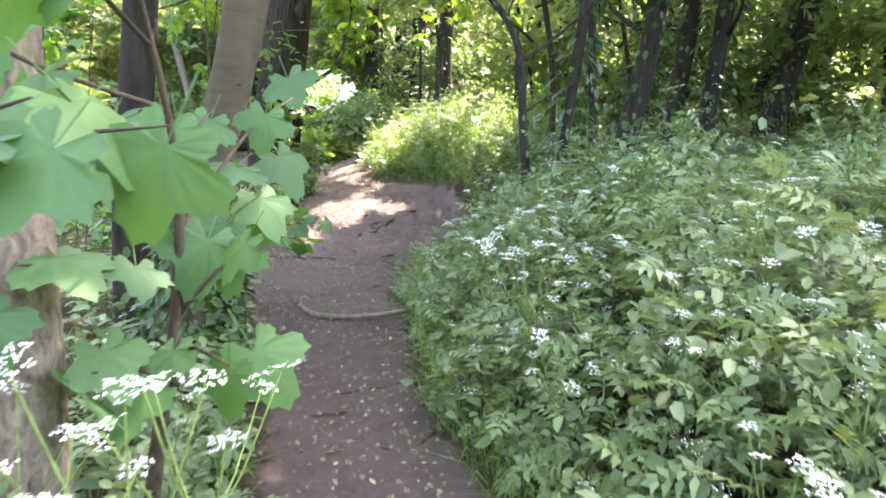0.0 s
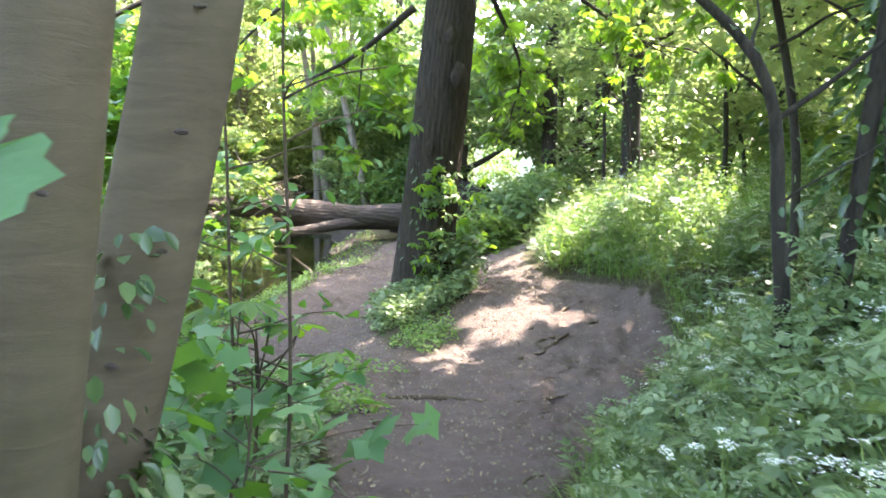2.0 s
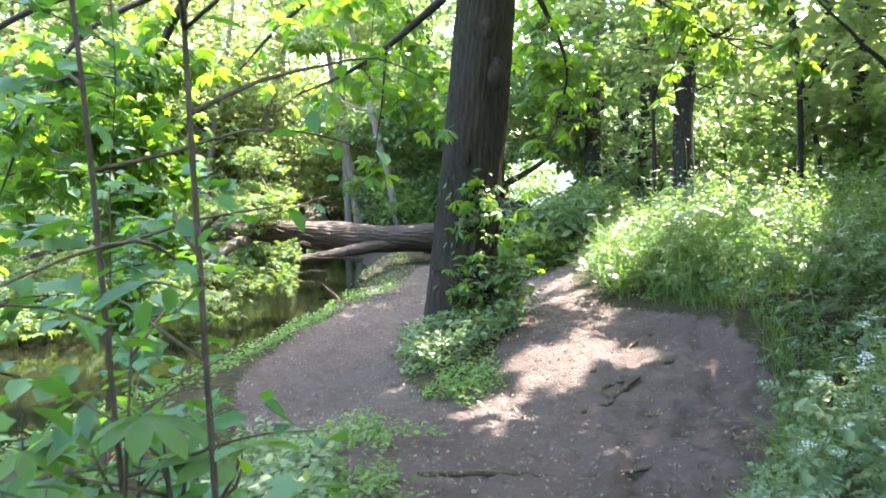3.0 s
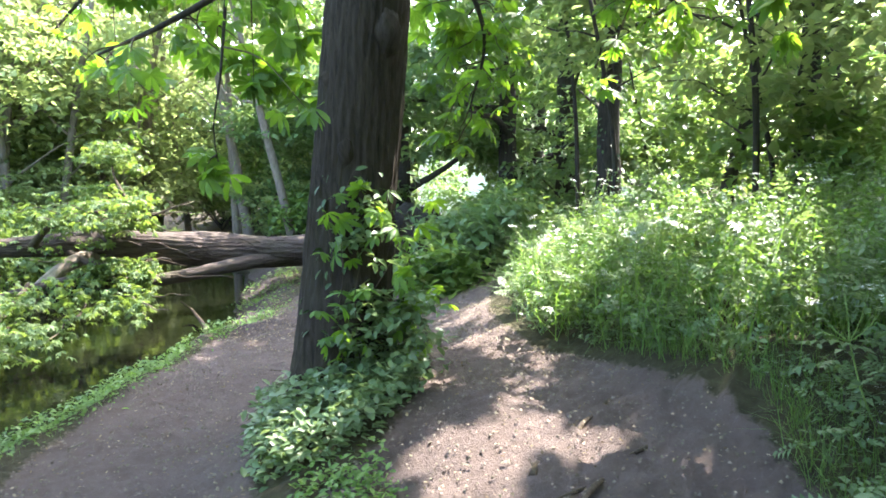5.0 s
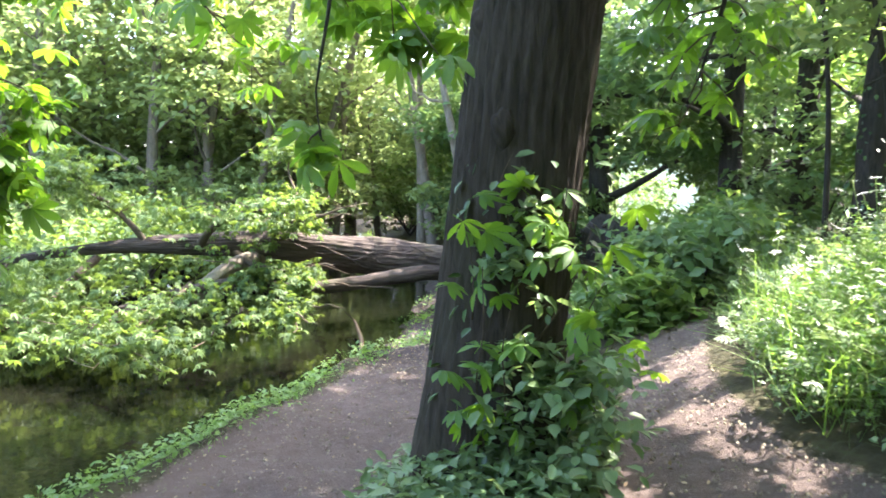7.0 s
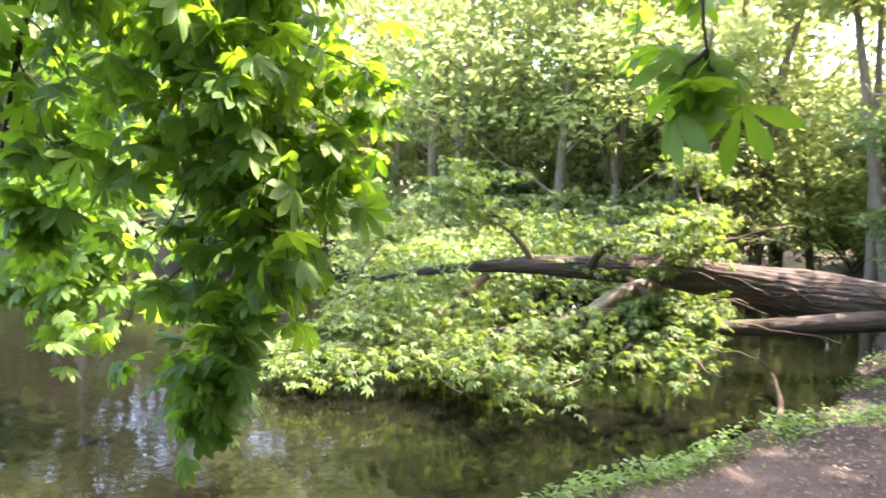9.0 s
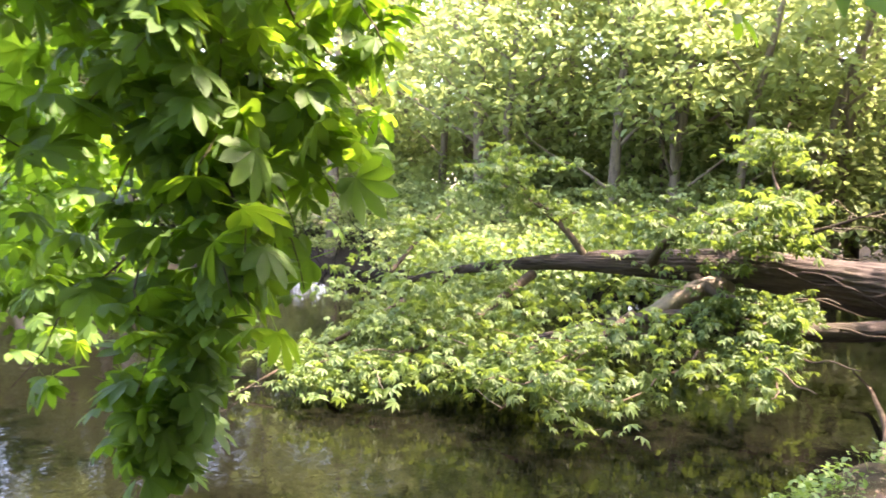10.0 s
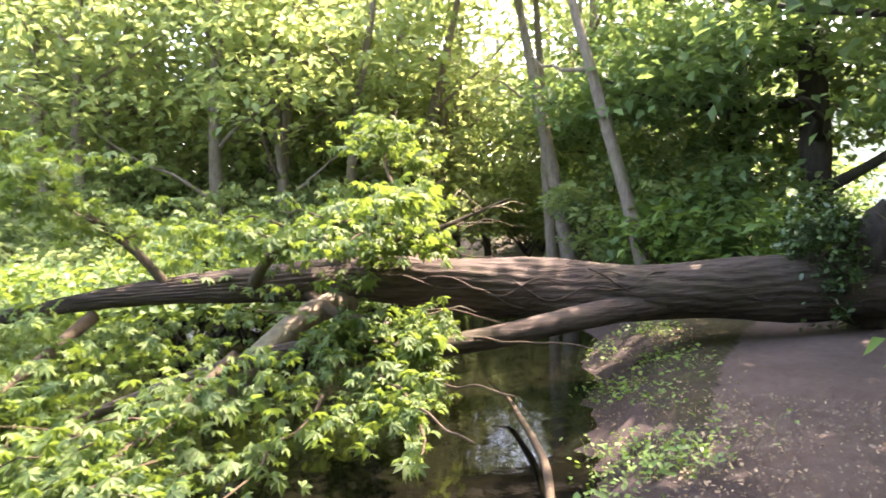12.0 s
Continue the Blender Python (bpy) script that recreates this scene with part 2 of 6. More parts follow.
def tube(pts, seg=10, step=0.1, furrows=0, depth=0.0, lumps=0.0, seed=1.0, flare=0.0):
    """A limb along points (x, y, z, radius), with furrowed bark, lumps and a flared foot."""
    L = smooth_line(pts, step)
    C, r = L[:, :3], np.maximum(L[:, 3], 0.0015)
    T = np.gradient(C, axis=0)
    T /= np.linalg.norm(T, axis=1)[:, None] + 1e-9
    ref = np.array([1.0, 0.13, 0.07]) if abs(T[0, 0]) < 0.8 else np.array([0.1, 1.0, 0.05])
    N = np.zeros_like(T)
    v = ref
    for i in range(len(T)):
        v = v - T[i] * (v @ T[i])
        v = v / np.linalg.norm(v)
        N[i] = v
    B = np.cross(T, N)
    a = np.linspace(0, 2 * np.pi, seg, endpoint=False)
    s = np.concatenate([[0], np.cumsum(np.linalg.norm(np.diff(C, axis=0), axis=1))])
    A, SS = np.meshgrid(a, s)
    R = np.repeat(r[:, None], seg, 1)
    if furrows:
        drift = 0.9 * np.sin(SS * 2.3 + seed) + 0.5 * np.sin(SS * 5.1 + 2 * A + seed) + 0.35 * np.sin(SS * 11 + 3 * A)
        ridge = np.abs(np.sin(A * furrows / 2 + drift)) ** 0.7
        gap = 0.5 + 0.5 * np.sin(SS * 17 + 5 * A + 4 * np.sin(3 * A + seed))
        R = R + depth * (ridge - 0.6) * (0.6 + 0.4 * gap)
    if lumps:
        R = R * (1 + lumps * (np.sin(2 * A + SS * 1.9 + seed) * 0.5 + np.sin(3 * A - SS * 3.1 + 2 * seed) * 0.3 + np.sin(A + SS * 0.8) * 0.4))
    if flare:
        R = R + flare * np.exp(-SS / 0.28) * (0.55 + 0.45 * np.sin(5 * A + seed))
    V = C[:, None] + R[..., None] * (np.cos(A)[..., None] * N[:, None] + np.sin(A)[..., None] * B[:, None])
    m = len(C)
    i, j = np.meshgrid(np.arange(m - 1), np.arange(seg), indexing="ij")
    q = np.stack([i * seg + j, i * seg + (j + 1) % seg, (i + 1) * seg + (j + 1) % seg, (i + 1) * seg + j], -1).reshape(-1, 4)
    V = V.reshape(-1, 3)
    faces = q.tolist() + [list(range(seg))[::-1], [(m - 1) * seg + k for k in range(seg)]]
    return V, faces


def turns(az, pitch, roll):
    """Rotation matrices (N, 3, 3): leaves lie along y, face z; pitch > 0 lifts the tip."""
    az, pitch, roll = np.broadcast_arrays(np.asarray(az, float), pitch, roll)
    ca, sa, cp, sp, cr, sr = np.cos(az), np.sin(az), np.cos(pitch), np.sin(pitch), np.cos(roll), np.sin(roll)
    o, z = np.ones_like(az), np.zeros_like(az)
    Rz = np.stack([ca, -sa, z, sa, ca, z, z, z, o], -1).reshape(-1, 3, 3)
    Rx = np.stack([o, z, z, z, cp, -sp, z, sp, cp], -1).reshape(-1, 3, 3)
    Ry = np.stack([cr, z, sr, z, o, z, -sr, z, cr], -1).reshape(-1, 3, 3)
    return Rz @ Rx @ Ry


def scatter(template, P, R, size):
    """All copies of a small leaf shape as one pair of vertices and faces."""
    tv, tf = template
    n, k = len(P), len(tv)
    V = np.einsum("nij,kj->nki", R, tv) * np.asarray(size).reshape(-1, 1, 1) + P[:, None]
    V = V.reshape(-1, 3)
    sizes = {len(f) for f in tf}
    if len(sizes) == 1:
        F = (np.array(tf)[None] + (np.arange(n) * k)[:, None, None]).reshape(-1, sizes.pop())
        return V, F
    F = [[i + b for i in f] for b in range(0, n * k, k) for f in tf]
    return V, F


# leaf shapes, one unit long
LEAF_SMALL = (np.array([(0, 0, 0), (-0.3, 0.42, 0.1), (0, 1, -0.08), (0.3, 0.42, 0.1)]), [(0, 2, 1), (0, 3, 2)])
LEAF_OVAL = (np.array([(0, 0, 0), (-0.26, 0.28, 0.07), (-0.24, 0.68, 0.05), (0, 1, -0.1), (0.24, 0.68, 0.05), (0.26, 0.28, 0.07)]), [(0, 3, 2, 1), (0, 5, 4, 3)])


def frond():
    v, f = [], []
    for y, w in ((0.18, 0.34), (0.4, 0.3), (0.6, 0.24), (0.78, 0.16)):
        for sgn in (-1, 1):
            k = len(v)
            v += [(0, y, 0), (sgn * w * 0.55, y - 0.02, 0.05), (sgn * w * 1.25, y + 0.16, -0.05), (sgn * w * 0.45, y + 0.14, 0.03)]
            f.append((k, k + 1, k + 2, k + 3) if sgn > 0 else (k + 3, k + 2, k + 1, k))
    k = len(v)
    v += [(0, 0.8, 0), (0.1, 0.9, 0.02), (0, 1.08, -0.05), (-0.1, 0.9, 0.02)]
    f.append((k, k + 1, k + 2, k + 3))
    k = len(v)
    v += [(-0.012, -0.25, 0), (0.012, -0.25, 0), (0.008, 0.85, 0), (-0.008, 0.85, 0)]
    f.append((k, k + 1, k + 2, k + 3))
    return np.array(v, float), f


FROND = frond()


def palmate(leaflets=7, droop=0.55, seed=0):
    """A horse chestnut leaf: drooping obovate leaflets round one stalk."""
    g = random.Random(seed)
    v, f = [], []
    for i in range(leaflets):
        a = (i - (leaflets - 1) / 2) * (4.1 / leaflets)
        ln = (1.0 - 0.13 * abs(i - (leaflets - 1) / 2)) * g.uniform(0.9, 1.05)
        k = len(v)
        for y, w in ((0.0, 0.012), (0.3, 0.085), (0.62, 0.16), (0.84, 0.13), (1.0, 0.015)):
            for s in (-1, 0, 1):
                x, yy = s * w * 0.95, y * ln
                z = -droop * (y ** 1.7) * ln * 0.7 + (0.035 if s else 0.0) * (1 if w > 0.05 else 0)
                v.append((x * math.cos(a) + yy * math.sin(a), -x * math.sin(a) + yy * math.cos(a), z))
        for r in range(4):
            for c in range(2):
                b = k + r * 3 + c
                f.append((b, b + 1, b + 4, b + 3))
    k = len(v)
    v += [(-0.012, -0.55, 0.12), (0.012, -0.55, 0.12), (0.01, 0.0, 0.0), (-0.01, 0.0, 0.0)]
    f.append((k, k + 1, k + 2, k + 3))
    return np.array(v, float), f


def lobed(seed=0, curl=0.16):
    """A sycamore leaf: five toothed lobes, puckered along its veins."""
    g = random.Random(seed)
    lobes = [(-2.15, 0.52), (-1.15, 0.86), (0.0, 1.0), (1.15, 0.86), (2.15, 0.52)]
    ring = []
    for i, (a, ln) in enumerate(lobes):
        for da, k in ((-0.4, 0.76), (-0.26, 0.9), (-0.14, 0.88), (0.0, 1.0), (0.14, 0.88), (0.26, 0.9), (0.4, 0.76)):
            ring.append((a + da, ln * k * g.uniform(0.95, 1.05), 0.0 if abs(da) > 0.05 else -0.02))
        if i < 4:
            ring.append((a + 0.575, 0.5 * (ln + lobes[i + 1][1]) * 0.68, 0.028))
    v, f = [(0, 0, 0)], []
    for a, r, z in ring:
        for q in (0.5, 1.0):
            rr = r * q
            v.append((rr * math.sin(a), rr * math.cos(a), z * q - curl * rr * rr + g.uniform(-0.012, 0.012)))
    m = len(ring)
    for i in range(m - 1):
        a, b = 1 + 2 * i, 1 + 2 * (i + 1)
        f.append((0, b, a))
        f.append((a, b, b + 1, a + 1))
    k = len(v)
    v += [(-0.014, -0.75, 0.1), (0.014, -0.75, 0.1), (0.012, 0.02, 0.004), (-0.012, 0.02, 0.004)]
    f.append((k, k + 1, k + 2, k + 3))
    return np.array(v, float), f


def lobed_cheap():
    v = [(0, 0, 0)]
    for a, r in ((-2.2, 0.55), (-1.6, 0.55), (-1.1, 0.85), (-0.55, 0.66), (0, 1), (0.55, 0.66), (1.1, 0.85), (1.6, 0.55), (2.2, 0.55)):
        v.append((r * math.sin(a), r * math.cos(a), -0.16 * r * r))
    return np.array(v), [(0, i + 1, i) for i in range(1, 9)]


def palm_cheap():
    v, f = [], []
    for a, ln in ((-1.5, 0.7), (-0.75, 0.9), (0, 1), (0.75, 0.9), (1.5, 0.7)):
        k = len(v)
        for x, y, z in ((0, 0, 0), (-0.2, 0.58, 0.0), (0, 1, -0.35), (0.2, 0.58, 0.0)):
            v.append(((x * math.cos(a) + y * math.sin(a)) * ln, (-x * math.sin(a) + y * math.cos(a)) * ln, z * ln - 0.1 * y))
        f += [(k, k + 2, k + 1), (k, k + 3, k + 2)]
    return np.array(v), f


LOBED_CHEAP = lobed_cheap()
PALM_CHEAP = palm_cheap()
PALM = [palmate(7, 0.55, 1), palmate(5, 0.75, 2), palmate(7, 0.95, 3)]
LOBED = [lobed(1), lobed(2, 0.3), lobed(3, 0.05)]


def cloud(n, centre, radii, clumps, spread, seed):
    """Points in clumps inside an ellipsoid, uneven and with gaps."""
    g = np.random.default_rng(seed)
    d = g.normal(size=(clumps, 3))
    d /= np.linalg.norm(d, axis=1)[:, None]
    c = d * (g.uniform(0.25, 1.0, (clumps, 1)) ** 0.6) * np.array(radii) + np.array(centre)
    w = g.uniform(0.4, 1.6, clumps)
    k = g.choice(clumps, n, p=w / w.sum())
    sp = np.asarray(spread, float) * g.uniform(0.6, 1.3, (clumps, 1))
    return c[k] + g.normal(size=(n, 3)) * sp[k]


# chosen sun patches on the ground (x, y, radii); unseen leaves in their way are dropped
GAPS = [(-1.6, 9.0, 0.34, 0.5), (-1.2, 10.2, 0.3, 0.85), (-1.15, 11.5, 0.4, 0.8), (-0.2, 12.9, 0.7, 1.1), (0.5, 12.2, 0.5, 0.6), (-1.4, 14.8, 0.9, 1.2), (-2.3, 8.3, 0.14, 0.16), (-2.2, 6.2, 0.3, 0.2), (-2.65, 10.3, 0.4, 0.6), (-2.0, 11.4, 0.5, 0.5), (-1.2, 12.7, 0.8, 0.7), (-0.6, 10.35, 0.4, 0.22), (0.3, 11.2, 0.5, 0.5), (-1.55, 9.95, 0.28, 0.6)]


def shading(P):
    """True for high leaves to keep; the canopy holes above the path are cut to throw sun patches."""
    t = (P[:, 2] + 0.3) / SUN.z
    gx, gy = P[:, 0] - SUN.x * t, P[:, 1] - SUN.y * t
    keep = np.ones(len(P), bool)
    for x, y, a, b in GAPS:
        e = ((gx - x) / a) ** 2 + ((gy - y) / b) ** 2
        keep &= ~(e < 1 + 0.5 * np.sin(gx * 9 + gy * 5) * np.sin(gy * 7 - gx * 4))
    return keep


def clear_lane(P):
    """True outside the narrow gap through the wood along which the pale house shows."""
    u = (P[:, 1] - 12.0) / 30.0
    return (u < 0) | (np.hypot(P[:, 0] - (-1.62 - 3.68 * u), P[:, 2] - (0.95 + 0.1 * u)) > 0.16 + 0.26 * u)


def foliage(P, size, seed, template=LEAF_OVAL, tilt=0.45, down=0.25, vary=0.35):
    g = np.random.default_rng(seed)
    n = len(P)
    R = turns(g.uniform(0, 2 * np.pi, n), g.normal(-down, tilt, n), g.normal(0, tilt, n))
    return scatter(template, P, R, size * g.uniform(1 - vary, 1 + vary, n))


# ---- ground ----
WATER_Z = -1.2
PATH_MAIN = smooth_line([(0.3, -4, 0.5), (0.05, -1, 0.5), (-0.05, 1.2, 0.48), (-0.2, 2.4, 0.42), (-0.43, 3.4, 0.38), (-0.75, 4.8, 0.5), (-1.0, 6.0, 0.58), (-1.1, 7.6, 1.15), (-0.85, 9.0, 1.4), (-0.85, 10.2, 1.15), (-1.2, 11.4, 0.75), (-1.72, 12.8, 0.38), (-2.2, 15, 0.4), (-2.6, 19, 0.5)], 0.2)
PATH_POND = smooth_line([(-1.6, 7.4, 0.5), (-2.7, 8.6, 0.62), (-3.8, 10.2, 0.85), (-4.35, 12.0, 0.8), (-4.5, 14.0, 0.85), (-4.5, 17.0, 1.0), (-4.6, 19.5, 1.2), (-4.6, 23, 1.2), (-3.6, 30, 1.2)], 0.2)


def near_path(x, y):
    """How trodden the ground is: 1 on a path, 0 beyond its edge."""
    p = np.stack([np.ravel(x), np.ravel(y)], -1)
    out = np.zeros(len(p))
    for L in (PATH_MAIN, PATH_POND):
        for a in range(0, len(p), 20000):
            d = np.linalg.norm(p[a:a + 20000, None] - L[None, :, :2], axis=2)
            e = (d - L[None, :, 2]).min(1)
            out[a:a + 20000] = np.maximum(out[a:a + 20000], 1 - S(-0.22, 0.22, e))
    return out.reshape(np.shape(x))


def shore(y):
    """x of the edge of the pond on the path's side."""
    return np.interp(y, [-30, 0, 8, 12, 14.5, 16, 18, 22, 41, 60], [-9, -7.5, -5.5, -5.55, -5.9, -6.95, -7.7, -9.2, -19.5, -19.5])


def pond(x, y):
    """Depth into the pond from its edge in metres, negative on land."""
    own = shore(y) - x
    slant = (16 * (x + 36) - 19 * (y - 8)) / 24.8
    isle = x + 15 + 0.62 * (y - 24)
    return np.minimum(np.minimum(own, np.maximum(slant, isle)), np.minimum(44 - y, y + 22))


def height(x, y):
    x, y = np.asarray(x, float), np.asarray(y, float)
    h = -0.45 * S(3.5, 8.5, y)
    h = h + 0.27 * S(9, 11.3, y) * S(-2.5, -1.3, x)
    edge = np.interp(y, [-2, 2.3, 3.3, 5.4, 7, 8, 9.5, 11.3, 12.8, 16], [0.6, 0.25, 0.0, -0.25, -0.2, 0.1, 0.2, -0.75, -1.3, -1.8])
    h = h + 0.38 * S(0.0, 1.6, x - edge) + 0.25 * S(2, 8, x)
    h = h - 0.33 * S(2.2, 3.7, -x) * S(3, 7, y) - 0.1 * S(1.2, 2.4, -x) * (1 - S(3, 7, y))
    h = h + 0.18 * np.exp(-((x + 2.6) ** 2 / 0.5 + (y - 11.5) ** 2 / 1.4))
    muddy = S(14.5, 16.5, y) * (1 - S(24, 28, y))
    d = pond(x, y)
    drop = S(-0.35 - 1.9 * muddy, 0.6, d)
    h = h * (1 - drop) + (-1.75) * drop
    far = S(0.2, 3.0, -d) * S(10, 16, -x)
    h = h + far * 0.6
    h = h + 0.025 * np.sin(2.3 * x + 1.1 * np.sin(1.7 * y)) + 0.02 * np.sin(3.1 * y + np.sin(2.2 * x)) + 0.012 * np.sin(7 * x + 3 * y) * np.sin(6 * y - 2 * x)
    return h


def build_ground():
    xs = np.concatenate([-np.geomspace(400, 15, 24), np.linspace(-14, -6.6, 50), np.linspace(-6.5, 2.5, 165), np.linspace(2.6, 8, 36), np.geomspace(8.5, 400, 24)])
    ys = np.concatenate([-np.geomspace(400, 2.4, 24), np.linspace(-2, 16, 260), np.linspace(16.2, 30, 70), np.geomspace(31, 400, 24)])
    X, Y = np.meshgrid(xs, ys)
    Z = height(X, Y)
    tr = near_path(X, Y)
    rough = 0.012 * np.sin(23 * X + 4 * np.sin(9 * Y)) * np.sin(19 * Y + 3 * np.sin(11 * X)) + 0.01 * np.sin(41 * X + 13 * Y) * np.sin(37 * Y - 9 * X)
    clods = 0.028 * np.sin(9 * X + 2.5 * np.sin(6 * Y)) * np.sin(8 * Y + 2.2 * np.sin(7 * X + 1)) + 0.016 * np.abs(np.sin(14 * X + 6 * Y + 2 * np.sin(5 * Y))) 
    slope = S(-1.1, -0.6, X) * (1 - S(0.3, 0.8, X)) * S(6.2, 7.2, Y) * (1 - S(10.8, 11.6, Y))
    wet = S(-2.3, -1.3, pond(X, Y)) * S(14, 16, Y) * (1 - S(22, 25, Y))
    Z = Z + 0.05 * wet * np.sin(11 * X + 3 * np.sin(7 * Y)) * np.sin(12 * Y + 2 * np.sin(9 * X)) + rough - 0.035 * tr + clods * (0.5 + 1.3 * slope)
    n, m = len(xs), len(ys)
    i, j = np.meshgrid(np.arange(m - 1), np.arange(n - 1), indexing="ij")
    F = np.stack([i * n + j, i * n + j + 1, (i + 1) * n + j + 1, (i + 1) * n + j], -1).reshape(-1, 4)
    me = mesh_of("ground", np.stack([X, Y, Z], -1).reshape(-1, 3), F)
    me.attributes.new("trodden", "FLOAT", "POINT").data.foreach_set("value", tr.ravel().astype(np.float32))
    mud = S(-2.3, -1.4, pond(X, Y) + 0.25 * np.sin(5 * X + 3 * np.sin(4 * Y))) * S(14, 16, Y) * (1 - S(22, 25, Y)) + S(-0.05, 0.25, pond(X, Y))
    me.attributes.new("mud", "FLOAT", "POINT").data.foreach_set("value", np.clip(mud, 0, 1).ravel().astype(np.float32))
    me.materials.append(SOIL)
    tagged(new("ground", me), "bare brown trodden earth paths through leafy woodland soil", "ground", kind="structure")
    w = mesh_of("water", [(-70, -40, WATER_Z), (-4.5, -40, WATER_Z), (-4.5, 50, WATER_Z), (-70, 50, WATER_Z)], [(0, 1, 2, 3)])
    w.materials.append(WATER)
    tagged(new("water", w), "dark still pond water with slight ripples", "pond", kind="structure")


build_ground()


def hz(x, y):
    return float(height(x, y))


def on_ground(x, y, up=0.0):
    return (x, y, hz(x, y) + up)


# ---- trees ----
def limb_points(start, heading, length, r, rise=0.3, bend=0.0, n=6, seed=0, wiggle=0.12, end=0.25):
    """Points of a wandering limb: heading in radians from +x, rise as slope, bend as change of slope."""
    g = np.random.default_rng(seed)
    p, out, a = np.array(start, float), [], heading
    for i in range(n + 1):
        u = i / n
        out.append((*p, r * (1 - (1 - end) * u)))
        a += g.normal(0, wiggle)
        sl = rise + bend * u + g.normal(0, wiggle)
        d = np.array([math.cos(a), math.sin(a), sl])
        p = p + d / np.linalg.norm(d) * length / n
    return out


def ivy_on(pts, n, seed, reach=0.06, size=0.07):
    """Ivy leaves sitting round a stem."""
    g = np.random.default_rng(seed)
    L = smooth_line(pts, 0.05)
    k = g.integers(0, len(L), n)
    a = g.uniform(0, 2 * np.pi, n)
    keep = np.sin(a * 2 + L[k, 2] * 2.1 + seed) + g.normal(0, 0.5, n) > -0.5
    k, a = k[keep], a[keep]
    r = L[k, 3] + g.uniform(0.0, reach, len(k))
    P = np.stack([L[k, 0] + r * np.cos(a), L[k, 1] + r * np.sin(a), L[k, 2]], -1)
    R = turns(a - np.pi / 2, g.normal(-0.7, 0.4, len(k)), g.normal(0, 0.4, len(k)))
    return scatter(LEAF_OVAL, P, R, size * g.uniform(0.6, 1.3, len(k)))


def crown_of(centres, n, size, seed, spread=(0.35, 0.35, 0.16), clumps=40, template=LEAF_SMALL, holes=True):
    """A leafy crown from several boughs (x, y, z, rx, ry, rz)."""
    P = np.concatenate([cloud(n // len(centres), c[:3], c[3:], clumps, spread, seed + 17 * i) for i, c in enumerate(centres)])
    if holes:
        P = P[shading(P)]
    P = P[clear_lane(P)]
    return foliage(P, size, seed + 5, template)


def tree(name, label, base, stem, bark, limbs=(), crown=None, crown_mat=None, ivy=0, seg=14, furrows=0, depth=0.0, lumps=0.06, flare=0.0, ivy_reach=0.08, ivy_size=0.07, group=""):
    """A tree: stem and limbs are lists of (x, y, z, radius) in the world; crown is a pair of vertices and faces."""
    t = thing(name, base, label, "tree", group)
    part("trunk", tube(stem, seg, 0.08 if furrows else 0.2, furrows, depth, lumps, base[0] * 3.1, flare), bark, t)
    for lb in limbs:
        part("limb", tube(lb, 7, 0.2, 0, 0, 0.06, lb[0][0]), bark, t)
    if crown is not None:
        part("crown", crown, crown_mat, t)
    if ivy:
        part("ivy", ivy_on(stem, ivy, int(abs(base[0] * 100)) + 3, ivy_reach, ivy_size), LEAF_IVY, t, "dark glossy ivy leaves")
    return t


# the great horse chestnut between the two paths
cx, cy = -2.55, 11.55
cz = hz(cx, cy)
chestnut_stem = [(cx - 0.14, cy + 0.05, cz - 0.15, 0.40), (cx - 0.12, cy + 0.03, cz + 0.25, 0.385), (cx - 0.03, cy, cz + 1.1, 0.36), (cx + 0.1, cy - 0.02, cz + 2.3, 0.335), (cx + 0.24, cy, cz + 3.8, 0.30), (cx + 0.3, cy, cz + 6, 0.27), (cx + 0.2, cy, cz + 9, 0.2), (cx + 0.1, cy, cz + 12, 0.1)]
chestnut = thing("chestnut_tree", (cx, cy, cz), "large horse chestnut with dark furrowed trunk and leafy shoots", "tree")
trunk_ob = part("trunk", tube(chestnut_stem, 96, 0.035, 34, 0.035, 0.05, 1.2, 0.12), BARK_CHESTNUT, chestnut, "dark furrowed bark trunk")
# swollen burrs and old scars on the trunk
for a, z, r in ((-0.7, 2.75, 0.12), (-1.5, 1.9, 0.07), (-2.2, 2.4, 0.06), (-1.2, 3.2, 0.08)):
    bm = bmesh.new()
    bmesh.ops.create_icosphere(bm, subdivisions=3, radius=r)
    L = smooth_line(chestnut_stem, 0.1)
    c = L[np.argmin(abs(L[:, 2] - (cz + z)))]
    off = Vector((c[0] + math.cos(a) * (c[3] - 0.3 * r), c[1] + math.sin(a) * (c[3] - 0.3 * r), c[2]))
    for v in bm.verts:
        v.co *= 1 + 0.25 * noise.noise(v.co * 25)
        v.co.z *= 1.5
        v.co += off
    me = bpy.data.meshes.new("burr")
    bm.to_mesh(me)
    bm.free()
    me.transform(Matrix.Translation(-chestnut.location))
    me.polygons.foreach_set("use_smooth", np.full(len(me.polygons), True))
    part("burr", me, BARK_CHESTNUT, chestnut, "rounded bark burr")

PALM_MESH = [mesh_of("leaf", *p) for p in PALM]
LOBED_MESH = [mesh_of("leaf", *p) for p in LOBED]


